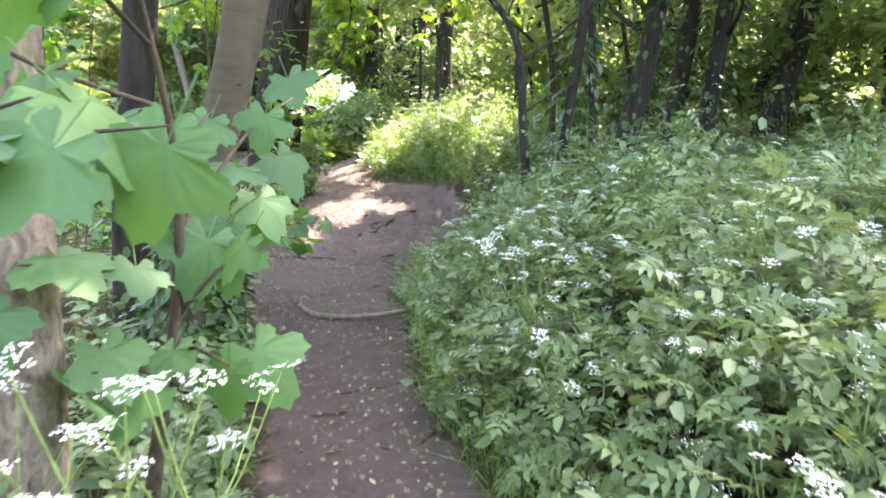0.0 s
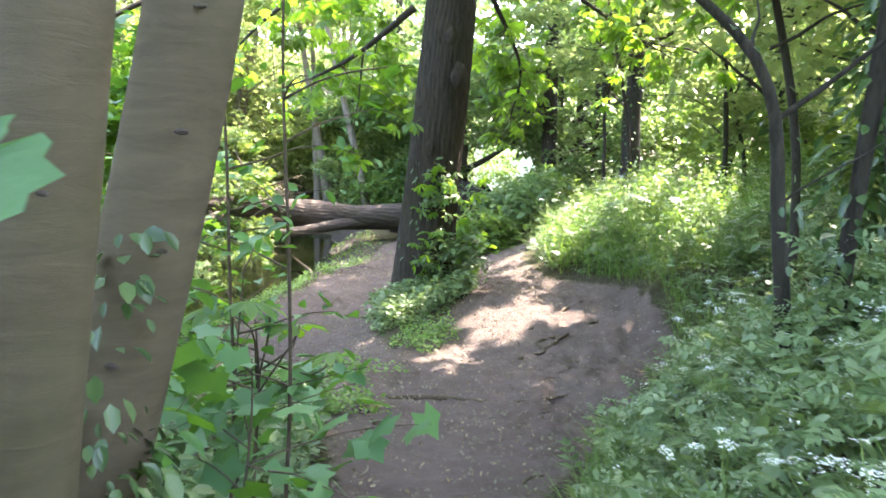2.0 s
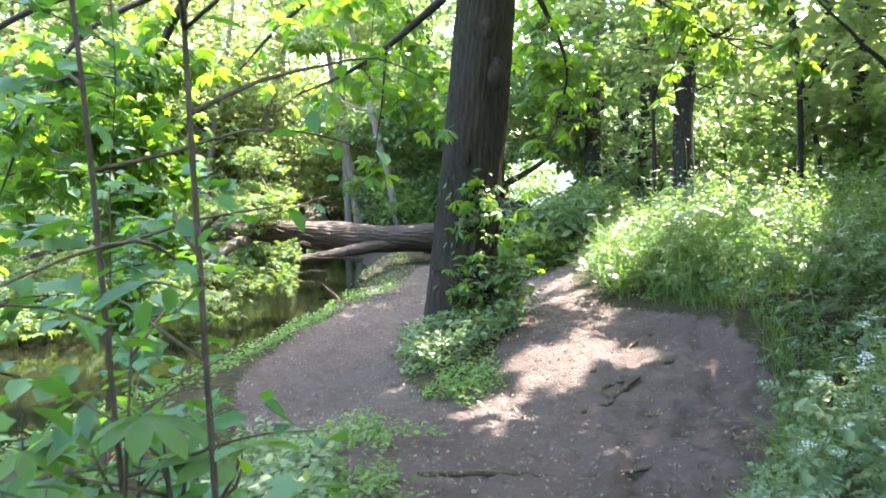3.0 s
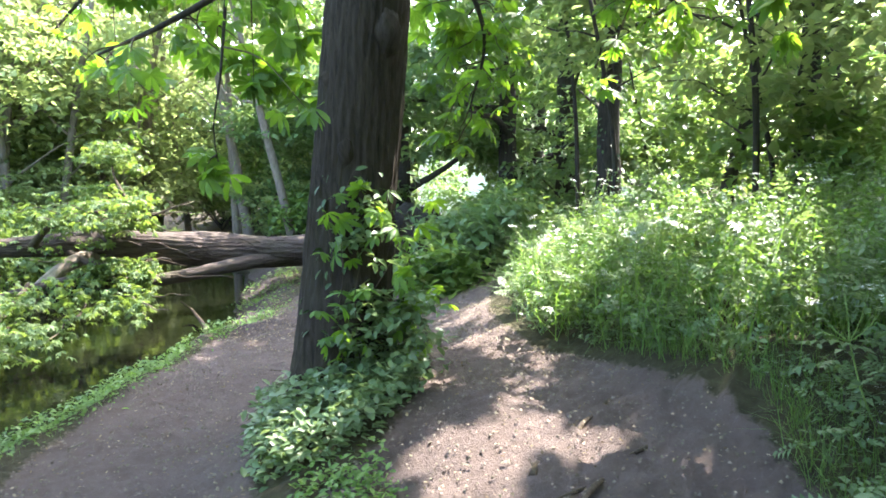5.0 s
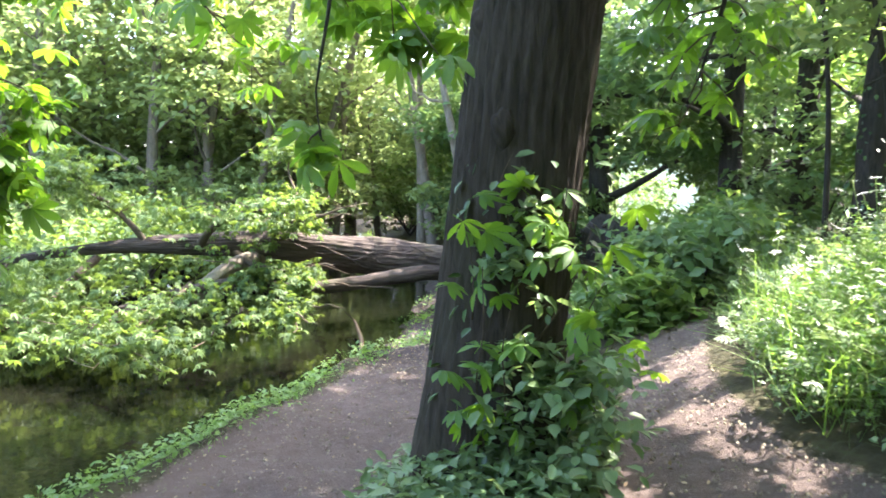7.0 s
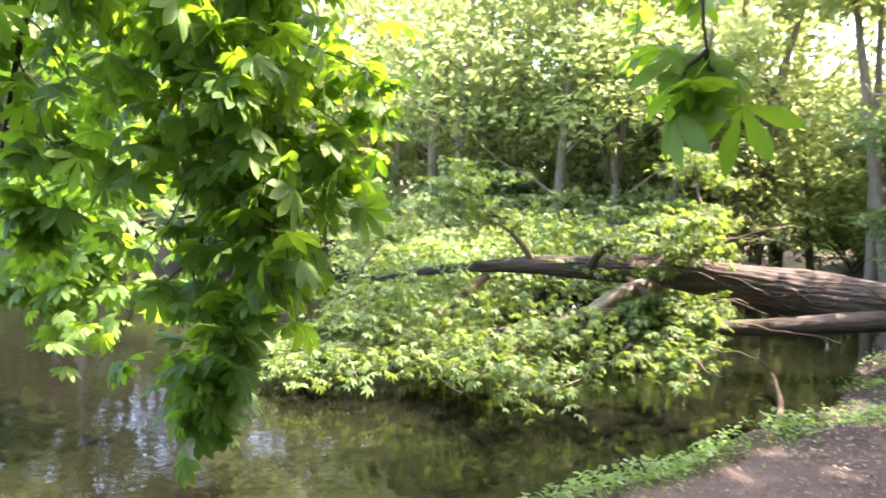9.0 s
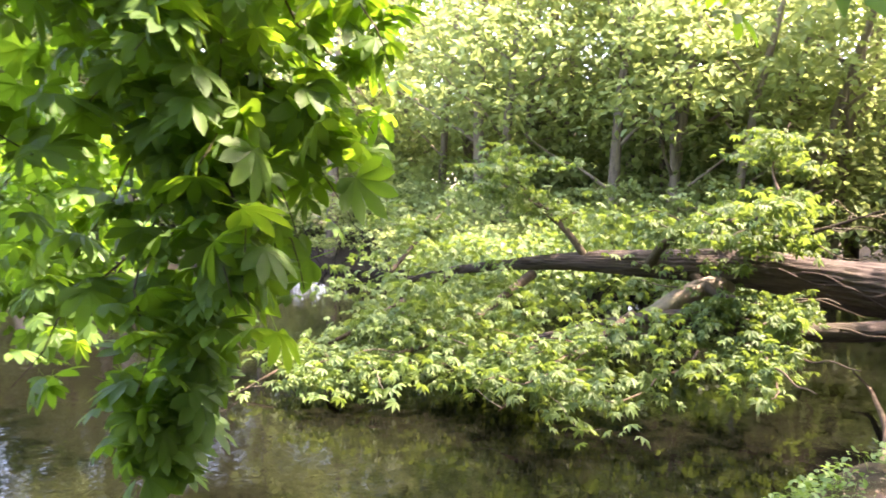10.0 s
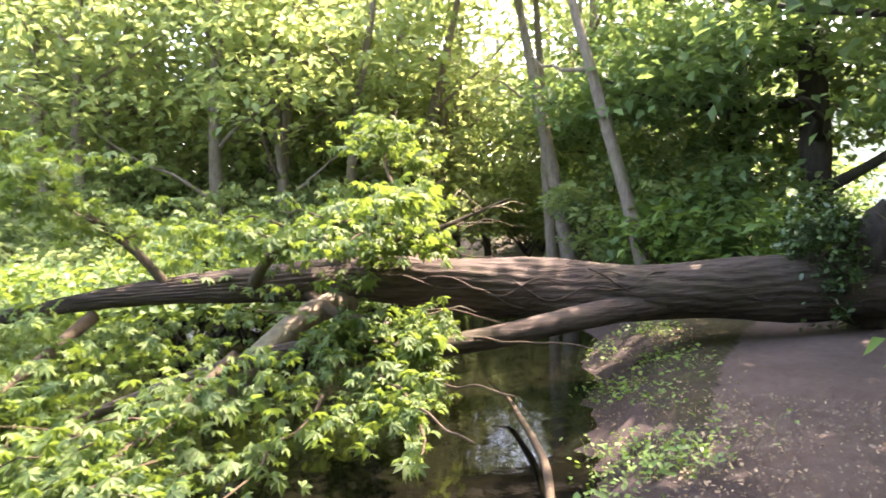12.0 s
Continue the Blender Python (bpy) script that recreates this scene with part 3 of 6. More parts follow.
def leaves_on(parent, pts, meshes, mat, size, seed, lean=(0.2, 0.5), spread=0.06, az=None):
    """Large leaves, each an object of its own, along a twig."""
    g = np.random.default_rng(seed)
    for m in meshes:
        if not m.materials:
            m.materials.append(mat)
    off = Vector((0, 0, 0))
    o = parent
    while o is not None:
        off += o.location
        o = o.parent
    for p in pts:
        ob = new("leaf", meshes[g.integers(len(meshes))])
        ob.parent = parent
        s = size * g.uniform(0.7, 1.15)
        ob.matrix_basis = Matrix.LocRotScale(Vector(p) - off + Vector(g.normal(0, spread, 3)), Euler((g.normal(-lean[0], lean[1]), g.normal(0, lean[1]), g.normal(*az) if az else g.uniform(0, 6.283))), (s, s, s))


def bough(parent, pts, twigs, leaves_each, length, seed, mat=None, size=0.16, fall=1.0, r=0.008, label="", start=0.3):
    """A limb with hanging twigs that carry large palmate leaves."""
    g = np.random.default_rng(seed)
    ob = part("limb", tube(pts, 9, 0.12, 0, 0, 0.05, seed), BARK_DARK, parent, label)
    L = smooth_line(pts, 0.05)
    BOUGH_LINES.append(L[int(len(L) * 0.3):, :3])
    for i in range(twigs):
        p = L[int(len(L) * g.uniform(start, 0.999))][:3]
        a, tw = g.uniform(0, 6.283), []
        q = np.array(p, float)
        n = 5
        for j in range(n + 1):
            tw.append((*q, r * (1 - 0.7 * j / n)))
            d = np.array([math.cos(a) * (1 - 0.5 * fall), math.sin(a) * (1 - 0.5 * fall), -fall * (0.3 + 0.7 * j / n)]) + g.normal(0, 0.18, 3)
            q = q + d / np.linalg.norm(d) * length * g.uniform(0.7, 1.2) / n
        twig_ob = part("twig", tube(tw, 5, 0.1), TWIG, parent)
        T = smooth_line(tw, 0.03)
        leaves_on(twig_ob, [T[int(len(T) * u)][:3] for u in g.uniform(0.25, 0.999, leaves_each)], PALM_MESH, LEAF_CHESTNUT, size, seed * 31 + i, (0.35, 0.45), 0.07)


BOUGH_LINES = []
# the curtain of leaves that hangs over the pond
curtain = [(cx - 0.2, cy - 0.1, cz + 4.6, 0.11), (-4.4, 11.2, 4.3, 0.09), (-5.5, 11.0, 3.7, 0.06), (-6.15, 10.85, 2.7, 0.04), (-6.35, 10.6, 1.7, 0.02), (-6.5, 10.3, 0.7, 0.008)]
bough(chestnut, curtain, 34, 5, 1.0, 41, size=0.19, fall=0.9, label="drooping bough over the water", start=0.5)
curtain2 = [(-5.5, 11.0, 3.7, 0.05), (-6.2, 10.0, 3.0, 0.03), (-6.5, 9.5, 2.2, 0.02), (-6.9, 9.3, 1.2, 0.008)]
curtain3 = [(-5.5, 11.0, 3.7, 0.05), (-7.4, 10.7, 3.5, 0.04), (-9.0, 10.3, 2.6, 0.025), (-10.0, 10.0, 1.3, 0.015), (-10.5, 9.8, 0.1, 0.006)]
bough(chestnut, curtain3, 26, 4, 0.9, 44, size=0.2, fall=0.9, start=0.45)
bough(chestnut, curtain2, 14, 5, 0.8, 43, size=0.18, fall=0.9, start=0.4)
hang = np.concatenate([cloud(420, (-6.25, 10.75, 2.0), (0.75, 0.65, 1.2), 40, (0.12, 0.12, 0.16), 141), cloud(170, (-6.4, 10.5, 0.9), (0.45, 0.4, 0.6), 24, (0.1, 0.1, 0.14), 142), cloud(240, (-6.8, 9.75, 1.9), (0.7, 0.65, 1.1), 30, (0.12, 0.12, 0.16), 143), cloud(110, (-6.38, 10.4, 0.1), (0.26, 0.26, 0.5), 16, (0.08, 0.08, 0.1), 144), cloud(330, (-9.3, 10.2, 1.1), (1.3, 0.8, 1.4), 46, (0.16, 0.16, 0.14), 146), cloud(120, (-10.3, 9.8, 0.3), (0.7, 0.6, 0.5), 20, (0.14, 0.14, 0.12), 147)])
part("hanging_leaves", foliage(hang, 0.175, 145, PALM[0], 0.45, 0.45), LEAF_CHESTNUT, chestnut, "dense curtain of drooping palmate leaves")
# sprays left of the trunk, over the pond path
bough(chestnut, [(cx - 0.2, cy - 0.2, cz + 3.6, 0.05), (-3.3, 11.0, 2.75, 0.03), (-3.75, 10.8, 2.45, 0.02), (-4.3, 10.9, 2.3, 0.01)], 9, 3, 0.6, 47, size=0.15, fall=0.8)
bough(chestnut, [(-3.3, 11.0, 2.7, 0.014), (-3.35, 10.95, 2.1, 0.01), (-3.42, 10.95, 1.75, 0.006), (-3.42, 11.0, 1.5, 0.004)], 4, 2, 0.18, 48, size=0.19, fall=1.0, start=0.9)
bough(chestnut, [(cx, cy + 0.2, cz + 4.5, 0.06), (-4.2, 12.6, 4.2, 0.04), (-5.8, 13.3, 3.6, 0.03), (-6.6, 13.4, 3.0, 0.01)], 10, 3, 0.7, 49, size=0.16, fall=0.8)
# sunlit sprays right of the trunk
bough(chestnut, [(cx + 0.5, cy + 0.2, cz + 4.2, 0.05), (-1.9, 12.4, 3.5, 0.035), (-1.6, 12.8, 2.7, 0.02), (-1.75, 12.9, 2.0, 0.008)], 20, 3, 0.6, 51, size=0.16, fall=0.8)
bough(chestnut, [(cx + 0.5, cy + 0.2, cz + 4.6, 0.06), (-1.2, 12.8, 3.9, 0.04), (-0.2, 13.4, 3.3, 0.02), (0.5, 13.7, 2.9, 0.008)], 16, 3, 0.6, 53, size=0.16, fall=0.7, start=0.45)
bough(chestnut, [(cx + 0.5, cy - 0.2, cz + 4.6, 0.05), (-1.0, 10.9, 4.0, 0.03), (0.4, 10.8, 3.6, 0.02), (1.2, 10.9, 3.2, 0.008)], 10, 3, 0.6, 54, size=0.16, fall=0.7, start=0.45)
BOUGH_POINTS = np.concatenate(BOUGH_LINES)
# single large leaves at the tips of the sprays
for i, (x, y, z, n) in enumerate(((-0.48, 13.7, 2.2, 4), (-0.3, 14.3, 2.8, 4), (0.4, 13.9, 2.85, 5), (-2.05, 13.0, 2.3, 5), (-2.0, 12.8, 1.8, 4), (-1.9, 12.9, 2.75, 5), (-5.4, 12.8, 2.05, 4), (-5.05, 12.95, 2.5, 4), (-3.6, 12.1, 2.15, 6), (-2.62, 10.75, 1.85, 3), (-4.0, 12.2, 2.5, 5), (-4.5, 12.6, 2.75, 5), (0.9, 12.6, 2.9, 5), (1.2, 13.4, 2.6, 5), (-3.2, 12.3, 2.6, 5), (-2.9, 13.2, 2.4, 5))):
    q = BOUGH_POINTS[np.argmin(np.linalg.norm(BOUGH_POINTS - (x, y, z + 0.6), axis=1))]
    tw = [(*q, 0.008), (0.5 * (q[0] + x), 0.5 * (q[1] + y), 0.5 * (q[2] + z) + 0.12, 0.006), (x, y, z, 0.003)]
    spray = part("twig", tube(tw, 5, 0.1), TWIG, chestnut)
    leaves_on(spray, [(x, y, z)] * n, PALM_MESH, LEAF_CHESTNUT, 0.22, 450 + i, (0.3, 0.35), 0.07)
# loose hanging foliage to both sides of the trunk
side = np.concatenate([cloud(120, (-4.3, 12.7, 3.3), (1.2, 0.8, 0.6), 22, (0.14, 0.14, 0.12), 151), cloud(60, (-3.4, 12.3, 2.6), (0.5, 0.5, 0.5), 12, (0.12, 0.12, 0.12), 152), cloud(70, (-1.75, 13.2, 3.0), (0.5, 0.5, 0.7), 14, (0.12, 0.12, 0.12), 153), cloud(90, (0.4, 13.6, 3.6), (1.3, 0.8, 0.5), 18, (0.14, 0.14, 0.12), 154)])
part("side_leaves", foliage(side, 0.19, 155, PALM[0], 0.4, 0.35), LEAF_CHESTNUT, chestnut, "loose drooping palmate leaves beside the trunk")
# leafy shoots on the trunk
for i, (a, z0, ln, lv) in enumerate(((-0.5, 0.15, 1.2, 7), (-0.9, 0.1, 1.5, 8), (-1.3, 0.2, 1.3, 6), (-0.2, 0.1, 1.0, 7), (-1.5, 0.9, 0.9, 4), (-0.8, 1.1, 0.9, 6), (-1.1, 1.2, 0.8, 6), (-0.3, 0.4, 0.9, 7), (-0.6, 0.8, 0.9, 5), (0.2, 0.15, 0.9, 6))):
    rr = 0.4
    p = np.array([cx - 0.08 + math.cos(a) * rr, cy + math.sin(a) * rr, cz + z0])
    sh = [(*p, 0.006)]
    for j in range(4):
        p = p + np.array([math.cos(a) * 0.09, math.sin(a) * 0.07, ln * 0.17]) + rng.normal(0, 0.045, 3)
        sh.append((*p, 0.005 * (1 - j / 6)))
    shoot = part("shoot", tube(sh, 5, 0.08), TWIG, chestnut)
    T = smooth_line(sh, 0.04)
    leaves_on(shoot, [T[int(len(T) * u)][:3] for u in rng.uniform(0.2, 0.99, lv)], PALM_MESH, LEAF_CHESTNUT, 0.15, 400 + i, (0.2, 0.5), 0.1)
shrub = cloud(1000, (cx + 0.36, cy - 0.38, cz + 0.4), (0.42, 0.25, 0.55), 36, (0.06, 0.06, 0.05), 61)
shrub = np.concatenate([shrub, cloud(160, (cx + 0.22, cy - 0.42, cz + 1.3), (0.22, 0.12, 0.35), 16, (0.05, 0.05, 0.05), 62)])
part("sucker_growth", foliage(shrub, 0.085, 63), LEAF_BED, chestnut, "bushy green growth round the foot")
part("ivy", ivy_on([(cx + 0.05, cy - 0.05, cz + 0.1, 0.4), (cx + 0.08, cy - 0.05, cz + 1.0, 0.37), (cx + 0.14, cy - 0.04, cz + 1.7, 0.345)], 260, 65, 0.05, 0.075), LEAF_IVY, chestnut, "dark ivy on the lower trunk")
# unseen leaves added towards the sun so that the paths lie in shade
part("upper_crown", crown_of([(-0.6, 16.6, 9.0, 2.6, 2.6, 1.2), (1.4, 13.4, 8.6, 2.4, 2.4, 1.2), (-1.6, 19.0, 9.4, 2.6, 2.6, 1.2), (2.6, 11.0, 8.6, 2.4, 2.4, 1.2)], 12000, 0.3, 171, (0.4, 0.4, 0.2), 60), LEAF_CANOPY, chestnut)
part("crown", crown_of([(cx, cy, 8.5, 4.5, 4.2, 2.4), (cx + 3, cy + 3, 8.8, 3.2, 3.2, 1.8), (cx - 2.5, cy - 1.5, 7.0, 3, 2.6, 1.6), (cx + 1.5, cy - 3, 7.5, 3, 2.6, 1.5)], 7000, 0.27, 71), LEAF_CANOPY, chestnut)

# the pale twin-stemmed tree beside the path
pz = hz(-1.35, 3.65)
pale = thing("twin_stemmed_tree", (-1.35, 3.65, pz), "smooth pale grey-brown twin-stemmed young tree", "tree")
part("trunk", tube([(-1.36, 3.52, pz - 0.1, 0.115), (-1.24, 3.43, 0.4, 0.095), (-1.09, 3.35, 0.9, 0.08), (-0.94, 3.28, 1.5, 0.078), (-0.83, 3.25, 2.1, 0.074), (-0.6, 3.2, 3.8, 0.07), (-0.4, 3.3, 6.5, 0.05), (-0.3, 3.4, 9, 0.03)], 28, 0.06, 0, 0, 0.05, 2.0, 0.04), BARK_PALE, pale)
part("trunk", tube([(-1.44, 3.62, pz - 0.1, 0.14), (-1.35, 3.68, 0.4, 0.122), (-1.22, 3.72, 0.9, 0.112), (-1.06, 3.75, 1.5, 0.102), (-0.94, 3.77, 2.1, 0.098), (-0.66, 3.8, 3.8, 0.085), (0.2, 3.9, 6.5, 0.06), (0.6, 4.2, 9, 0.03)], 28, 0.06, 0, 0, 0.05, 4.0, 0.04), BARK_PALE, pale)
part("ivy_stem", tube([(-1.38, 3.66, pz, 0.035), (-1.27, 3.66, 0.5, 0.03), (-1.15, 3.68, 1.0, 0.028), (-1.02, 3.7, 1.6, 0.026), (-0.9, 3.72, 2.3, 0.022), (-0.7, 3.72, 3.6, 0.015)], 8, 0.1, 0, 0, 0.2), BARK_DARK, pale, "dark ivy stem between the two trunks")
part("ivy", ivy_on([(-1.24, 3.6, 0.55, 0.04), (-1.14, 3.6, 1.0, 0.04), (-1.06, 3.62, 1.35, 0.03)], 130, 6, 0.05, 0.05), LEAF_IVY, pale, "few ivy leaves between the two trunks")
for k, (x, y, z, r) in enumerate(((-0.96, 3.66, 1.55, 0.02), (-1.02, 3.665, 1.3, 0.015), (-0.92, 3.68, 1.8, 0.018), (-0.88, 3.2, 1.45, 0.014), (-0.9, 3.205, 1.7, 0.018), (-1.13, 3.63, 1.05, 0.022), (-1.0, 3.26, 1.2, 0.016))):
    bm = bmesh.new()
    bmesh.ops.create_icosphere(bm, subdivisions=2, radius=r * 0.6)
    for v in bm.verts:
        v.co = Vector((v.co.x * 1.5, v.co.y * 0.5, v.co.z * (0.6 + 0.5 * noise.noise(v.co * 60)))) + Vector((x, y, z)) - pale.location
    me = bpy.data.meshes.new("knot")
    bm.to_mesh(me)
    bm.free()
    part("knot", me, BARK_LOG, pale, "small dark bark scar")
part("ivy", ivy_on([(-1.25, 3.56, pz, 0.2), (-1.2, 3.53, pz + 0.45, 0.17), (-1.15, 3.55, pz + 0.9, 0.13)], 1300, 5, 0.09, 0.06), LEAF_IVY, pale, "ivy round the foot")
# the last two boughs are added out of view to keep sun off the start
part("crown", crown_of([(-0.2, 4, 7.5, 2.8, 2.8, 1.6), (1.0, 2.5, 8.0, 2.5, 2.5, 1.5), (-1.8, 2.0, 7.5, 2.2, 2.2, 1.2), (1.9, 5.8, 8.5, 1.7, 1.7, 0.8), (3.6, 6.2, 8.6, 1.9, 1.9, 0.8)], 7000, 0.22, 75), LEAF_CANOPY, pale)

dark_stem = [(-1.78, 4.1, hz(-1.78, 4.1) - 0.1, 0.12), (-1.72, 4.0, 0.7, 0.1), (-1.6, 3.92, 1.6, 0.092), (-1.5, 3.9, 2.4, 0.085), (-1.2, 4.0, 4.5, 0.07), (-1.2, 4.2, 8, 0.04)]
tree("ivy_clad_tree", "slender dark tree stem clad in ivy beside the path", (-1.78, 4.1, hz(-1.78, 4.1)), dark_stem, BARK_DARK,
     [limb_points((-1.42, 3.98, 2.2), 2.4, 1.6, 0.035, 0.9, 0, 5, 3)], crown_of([(-1.6, 4.6, 8, 2, 2, 1.2)], 900, 0.2, 77), LEAF_CANOPY, 500)

# rough-barked stem at the start
tree("rough_barked_tree", "slim tree with cracked light brown bark", (-1.06, 1.72, hz(-1.06, 1.72)), [(-1.08, 1.72, -0.15, 0.13), (-1.06, 1.72, 0.6, 0.115), (-1.05, 1.72, 1.6, 0.105), (-1.06, 1.74, 3, 0.1), (-1.1, 1.8, 7, 0.05)], BARK_ROUGH,
     (), crown_of([(-1.2, 1.0, 7, 2.4, 2.4, 1.2)], 1300, 0.2, 79), LEAF_CANOPY, 0, 36, 22, 0.018, 0.03)

# young sycamore in the foreground
syc = thing("young_sycamore", on_ground(-0.82, 1.95), "young sycamore sapling with broad lobed green leaves", "tree")
sz = hz(-0.82, 1.95)
part("trunk", tube([(-0.86, 1.95, sz - 0.05, 0.026), (-0.8, 1.95, 0.4, 0.022), (-0.74, 1.98, 0.8, 0.018), (-0.72, 1.98, 1.25, 0.012), (-0.78, 1.9, 1.75, 0.008)], 8, 0.08, 0, 0, 0.08), TWIG, syc)
for i, tw in enumerate((
        [(-0.74, 1.98, 0.8, 0.008), (-0.62, 2.0, 0.95, 0.006), (-0.5, 2.1, 1.0, 0.003)],
        [(-0.73, 1.98, 1.2, 0.008), (-0.72, 1.6, 1.35, 0.006), (-0.66, 1.2, 1.5, 0.003)],
        [(-0.74, 1.95, 1.4, 0.008), (-0.88, 1.6, 1.5, 0.006), (-0.9, 1.3, 1.6, 0.003)],
        [(-0.74, 1.98, 0.7, 0.008), (-0.66, 1.9, 0.75, 0.006), (-0.55, 1.85, 0.72, 0.003)],
        [(-0.74, 1.98, 0.9, 0.008), (-0.85, 1.8, 1.0, 0.006), (-0.95, 1.6, 1.05, 0.003)],
        [(-0.74, 1.98, 0.6, 0.008), (-0.8, 1.85, 0.7, 0.006), (-0.85, 1.7, 0.75, 0.003)],
        [(-0.74, 1.98, 0.9, 0.008), (-0.65, 2.2, 1.05, 0.006), (-0.6, 2.4, 1.1, 0.003)],
        [(-0.75, 1.94, 1.55, 0.008), (-0.85, 1.7, 1.75, 0.006), (-0.8, 1.5, 1.85, 0.003)],
        [(-0.73, 1.98, 1.05, 0.008), (-0.62, 2.38, 1.32, 0.006), (-0.54, 2.66, 1.42, 0.003)],
        [(-0.74, 1.98, 0.8, 0.008), (-0.68, 2.32, 1.05, 0.006), (-0.64, 2.62, 1.14, 0.003)],
        [(-0.73, 1.98, 1.1, 0.008), (-0.78, 2.3, 1.3, 0.006), (-0.8, 2.6, 1.38, 0.003)])):
    twig_ob = part("twig", tube(tw, 5, 0.06), TWIG, syc)
    T = smooth_line(tw, 0.03)
    leaves_on(twig_ob, [T[int(len(T) * u)][:3] for u in ((0.6, 0.99) if i > 7 else (0.45, 0.75, 0.99))], LOBED_MESH, LEAF_SYCAMORE, 0.165, 500 + i, (1.05, 0.25) if i > 7 else (0.65, 0.35), 0.05, (3.6, 0.4) if i > 7 else (3.3, 0.8))


near = thing("young_sycamore", on_ground(-0.95, 1.12), "young sycamore sapling with broad lobed green leaves", "tree")
part("trunk", tube([(-0.95, 1.12, hz(-0.95, 1.12) - 0.05, 0.018), (-0.9, 1.12, 0.6, 0.015), (-0.84, 1.1, 1.2, 0.01), (-0.8, 1.1, 1.7, 0.005)], 8, 0.08, 0, 0, 0.08), TWIG, near)
for i, tw in enumerate(([(-0.84, 1.1, 1.2, 0.006), (-0.6, 1.08, 1.38, 0.005), (-0.4, 1.08, 1.42, 0.002)], [(-0.85, 1.1, 1.15, 0.006), (-0.65, 0.98, 1.4, 0.005), (-0.5, 0.9, 1.46, 0.002)], [(-0.82, 1.1, 1.5, 0.005), (-0.65, 1.2, 1.62, 0.004), (-0.52, 1.3, 1.66, 0.002)])):
    twig_ob = part("twig", tube(tw, 5, 0.06), TWIG, near)
    T = smooth_line(tw, 0.03)
    leaves_on(twig_ob, [T[int(len(T) * u)][:3] for u in (0.6, 0.8, 0.99)], LOBED_MESH, LEAF_SYCAMORE, 0.15, 560 + i, (0.55, 0.3), 0.03, (3.3, 0.7))


# thin saplings on the bank between the path and the pond
def sapling(at, tall, leaves, seed, size=0.09, lean=(0, 0)):
    g = np.random.default_rng(seed)
    b = on_ground(*at)
    t = thing("sapling", b, "thin upright sapling with sparse green leaves", "tree", "saplings on the bank")
    p, st = np.array(b), []
    for i in range(7):
        st.append((*p, 0.009 * (1 - i / 8)))
        p = p + np.array([lean[0] + g.normal(0, 0.05), lean[1] + g.normal(0, 0.05), 1]) * tall / 6
    part("stem", tube(st, 6, 0.12), TWIG, t)
    L = smooth_line(st, 0.05)
    lv = []
    for i in range(int(9 + tall * 2)):
        k = int(len(L) * g.uniform(0.15, 0.98))
        tw = limb_points(L[k][:3], g.uniform(0, 6.28), g.uniform(0.25, 0.7), 0.005, 0.35, -0.5, 4, seed * 9 + i)
        part("twig", tube(tw, 4, 0.12), TWIG, t)
        T = smooth_line(tw, 0.04)
        lv.append(T[g.integers(len(T) // 3, len(T), leaves)][:, :3] + g.normal(0, 0.05, (leaves, 3)))
    part("leaves", foliage(np.concatenate(lv), size * (0.7 if tall > 3.3 else 1.0), seed, LOBED_CHEAP if seed % 2 and tall < 3.3 else LEAF_OVAL, 0.4, 0.3), LEAF_SYCAMORE, t)


for i, (x, y, tall, n) in enumerate(((-1.5, 4.7, 1.2, 9), (-1.25, 4.35, 0.9, 10), (-1.28, 4.68, 3.6, 7), (-1.56, 4.85, 3.4, 8), (-2.3, 5.2, 1.0, 9), (-3.3, 6.6, 3.0, 12), (-3.9, 7.6, 2.2, 12), (-1.95, 5.3, 0.8, 8), (-4.6, 8.0, 2.6, 12), (-3.0, 5.4, 3.2, 12))):
    sapling((x, y), tall, n + 2, 100 + i, 0.085, (0.04, 0.0) if tall < 3.3 else (0.0, -0.02))

# chestnut seedling with broad spread leaves beside the path
seedling = thing("chestnut_seedling", on_ground(-1.5, 4.85), "horse chestnut seedling with broad flat palmate leaves", "seedling")
b = on_ground(-1.5, 4.85)
part("stem", tube([(*b, 0.012), (-1.48, 4.85, b[2] + 0.35, 0.009), (-1.45, 4.85, 0.6, 0.006), (-1.45, 4.83, 0.86, 0.003)], 6, 0.08), TWIG, seedling)
for i, (x, y, z) in enumerate(((-1.25, 4.8, 0.86), (-1.43, 4.75, 0.94), (-1.65, 4.85, 0.88), (-1.35, 4.97, 0.8), (-1.57, 4.71, 0.76), (-1.17, 4.91, 0.7), (-1.75, 4.7, 0.84))):
    tw = part("twig", tube([(-1.46, 4.85, 0.55 + 0.03 * i, 0.005), (0.5 * (x - 1.31), 0.5 * (y + 4.85), z - 0.06, 0.004), (x, y, z, 0.002)], 5, 0.06), TWIG, seedling)
    leaves_on(tw, [(x, y, z)], PALM_MESH[:1], LEAF_CHESTNUT, 0.19, 470 + i, (0.0, 0.15), 0.02)

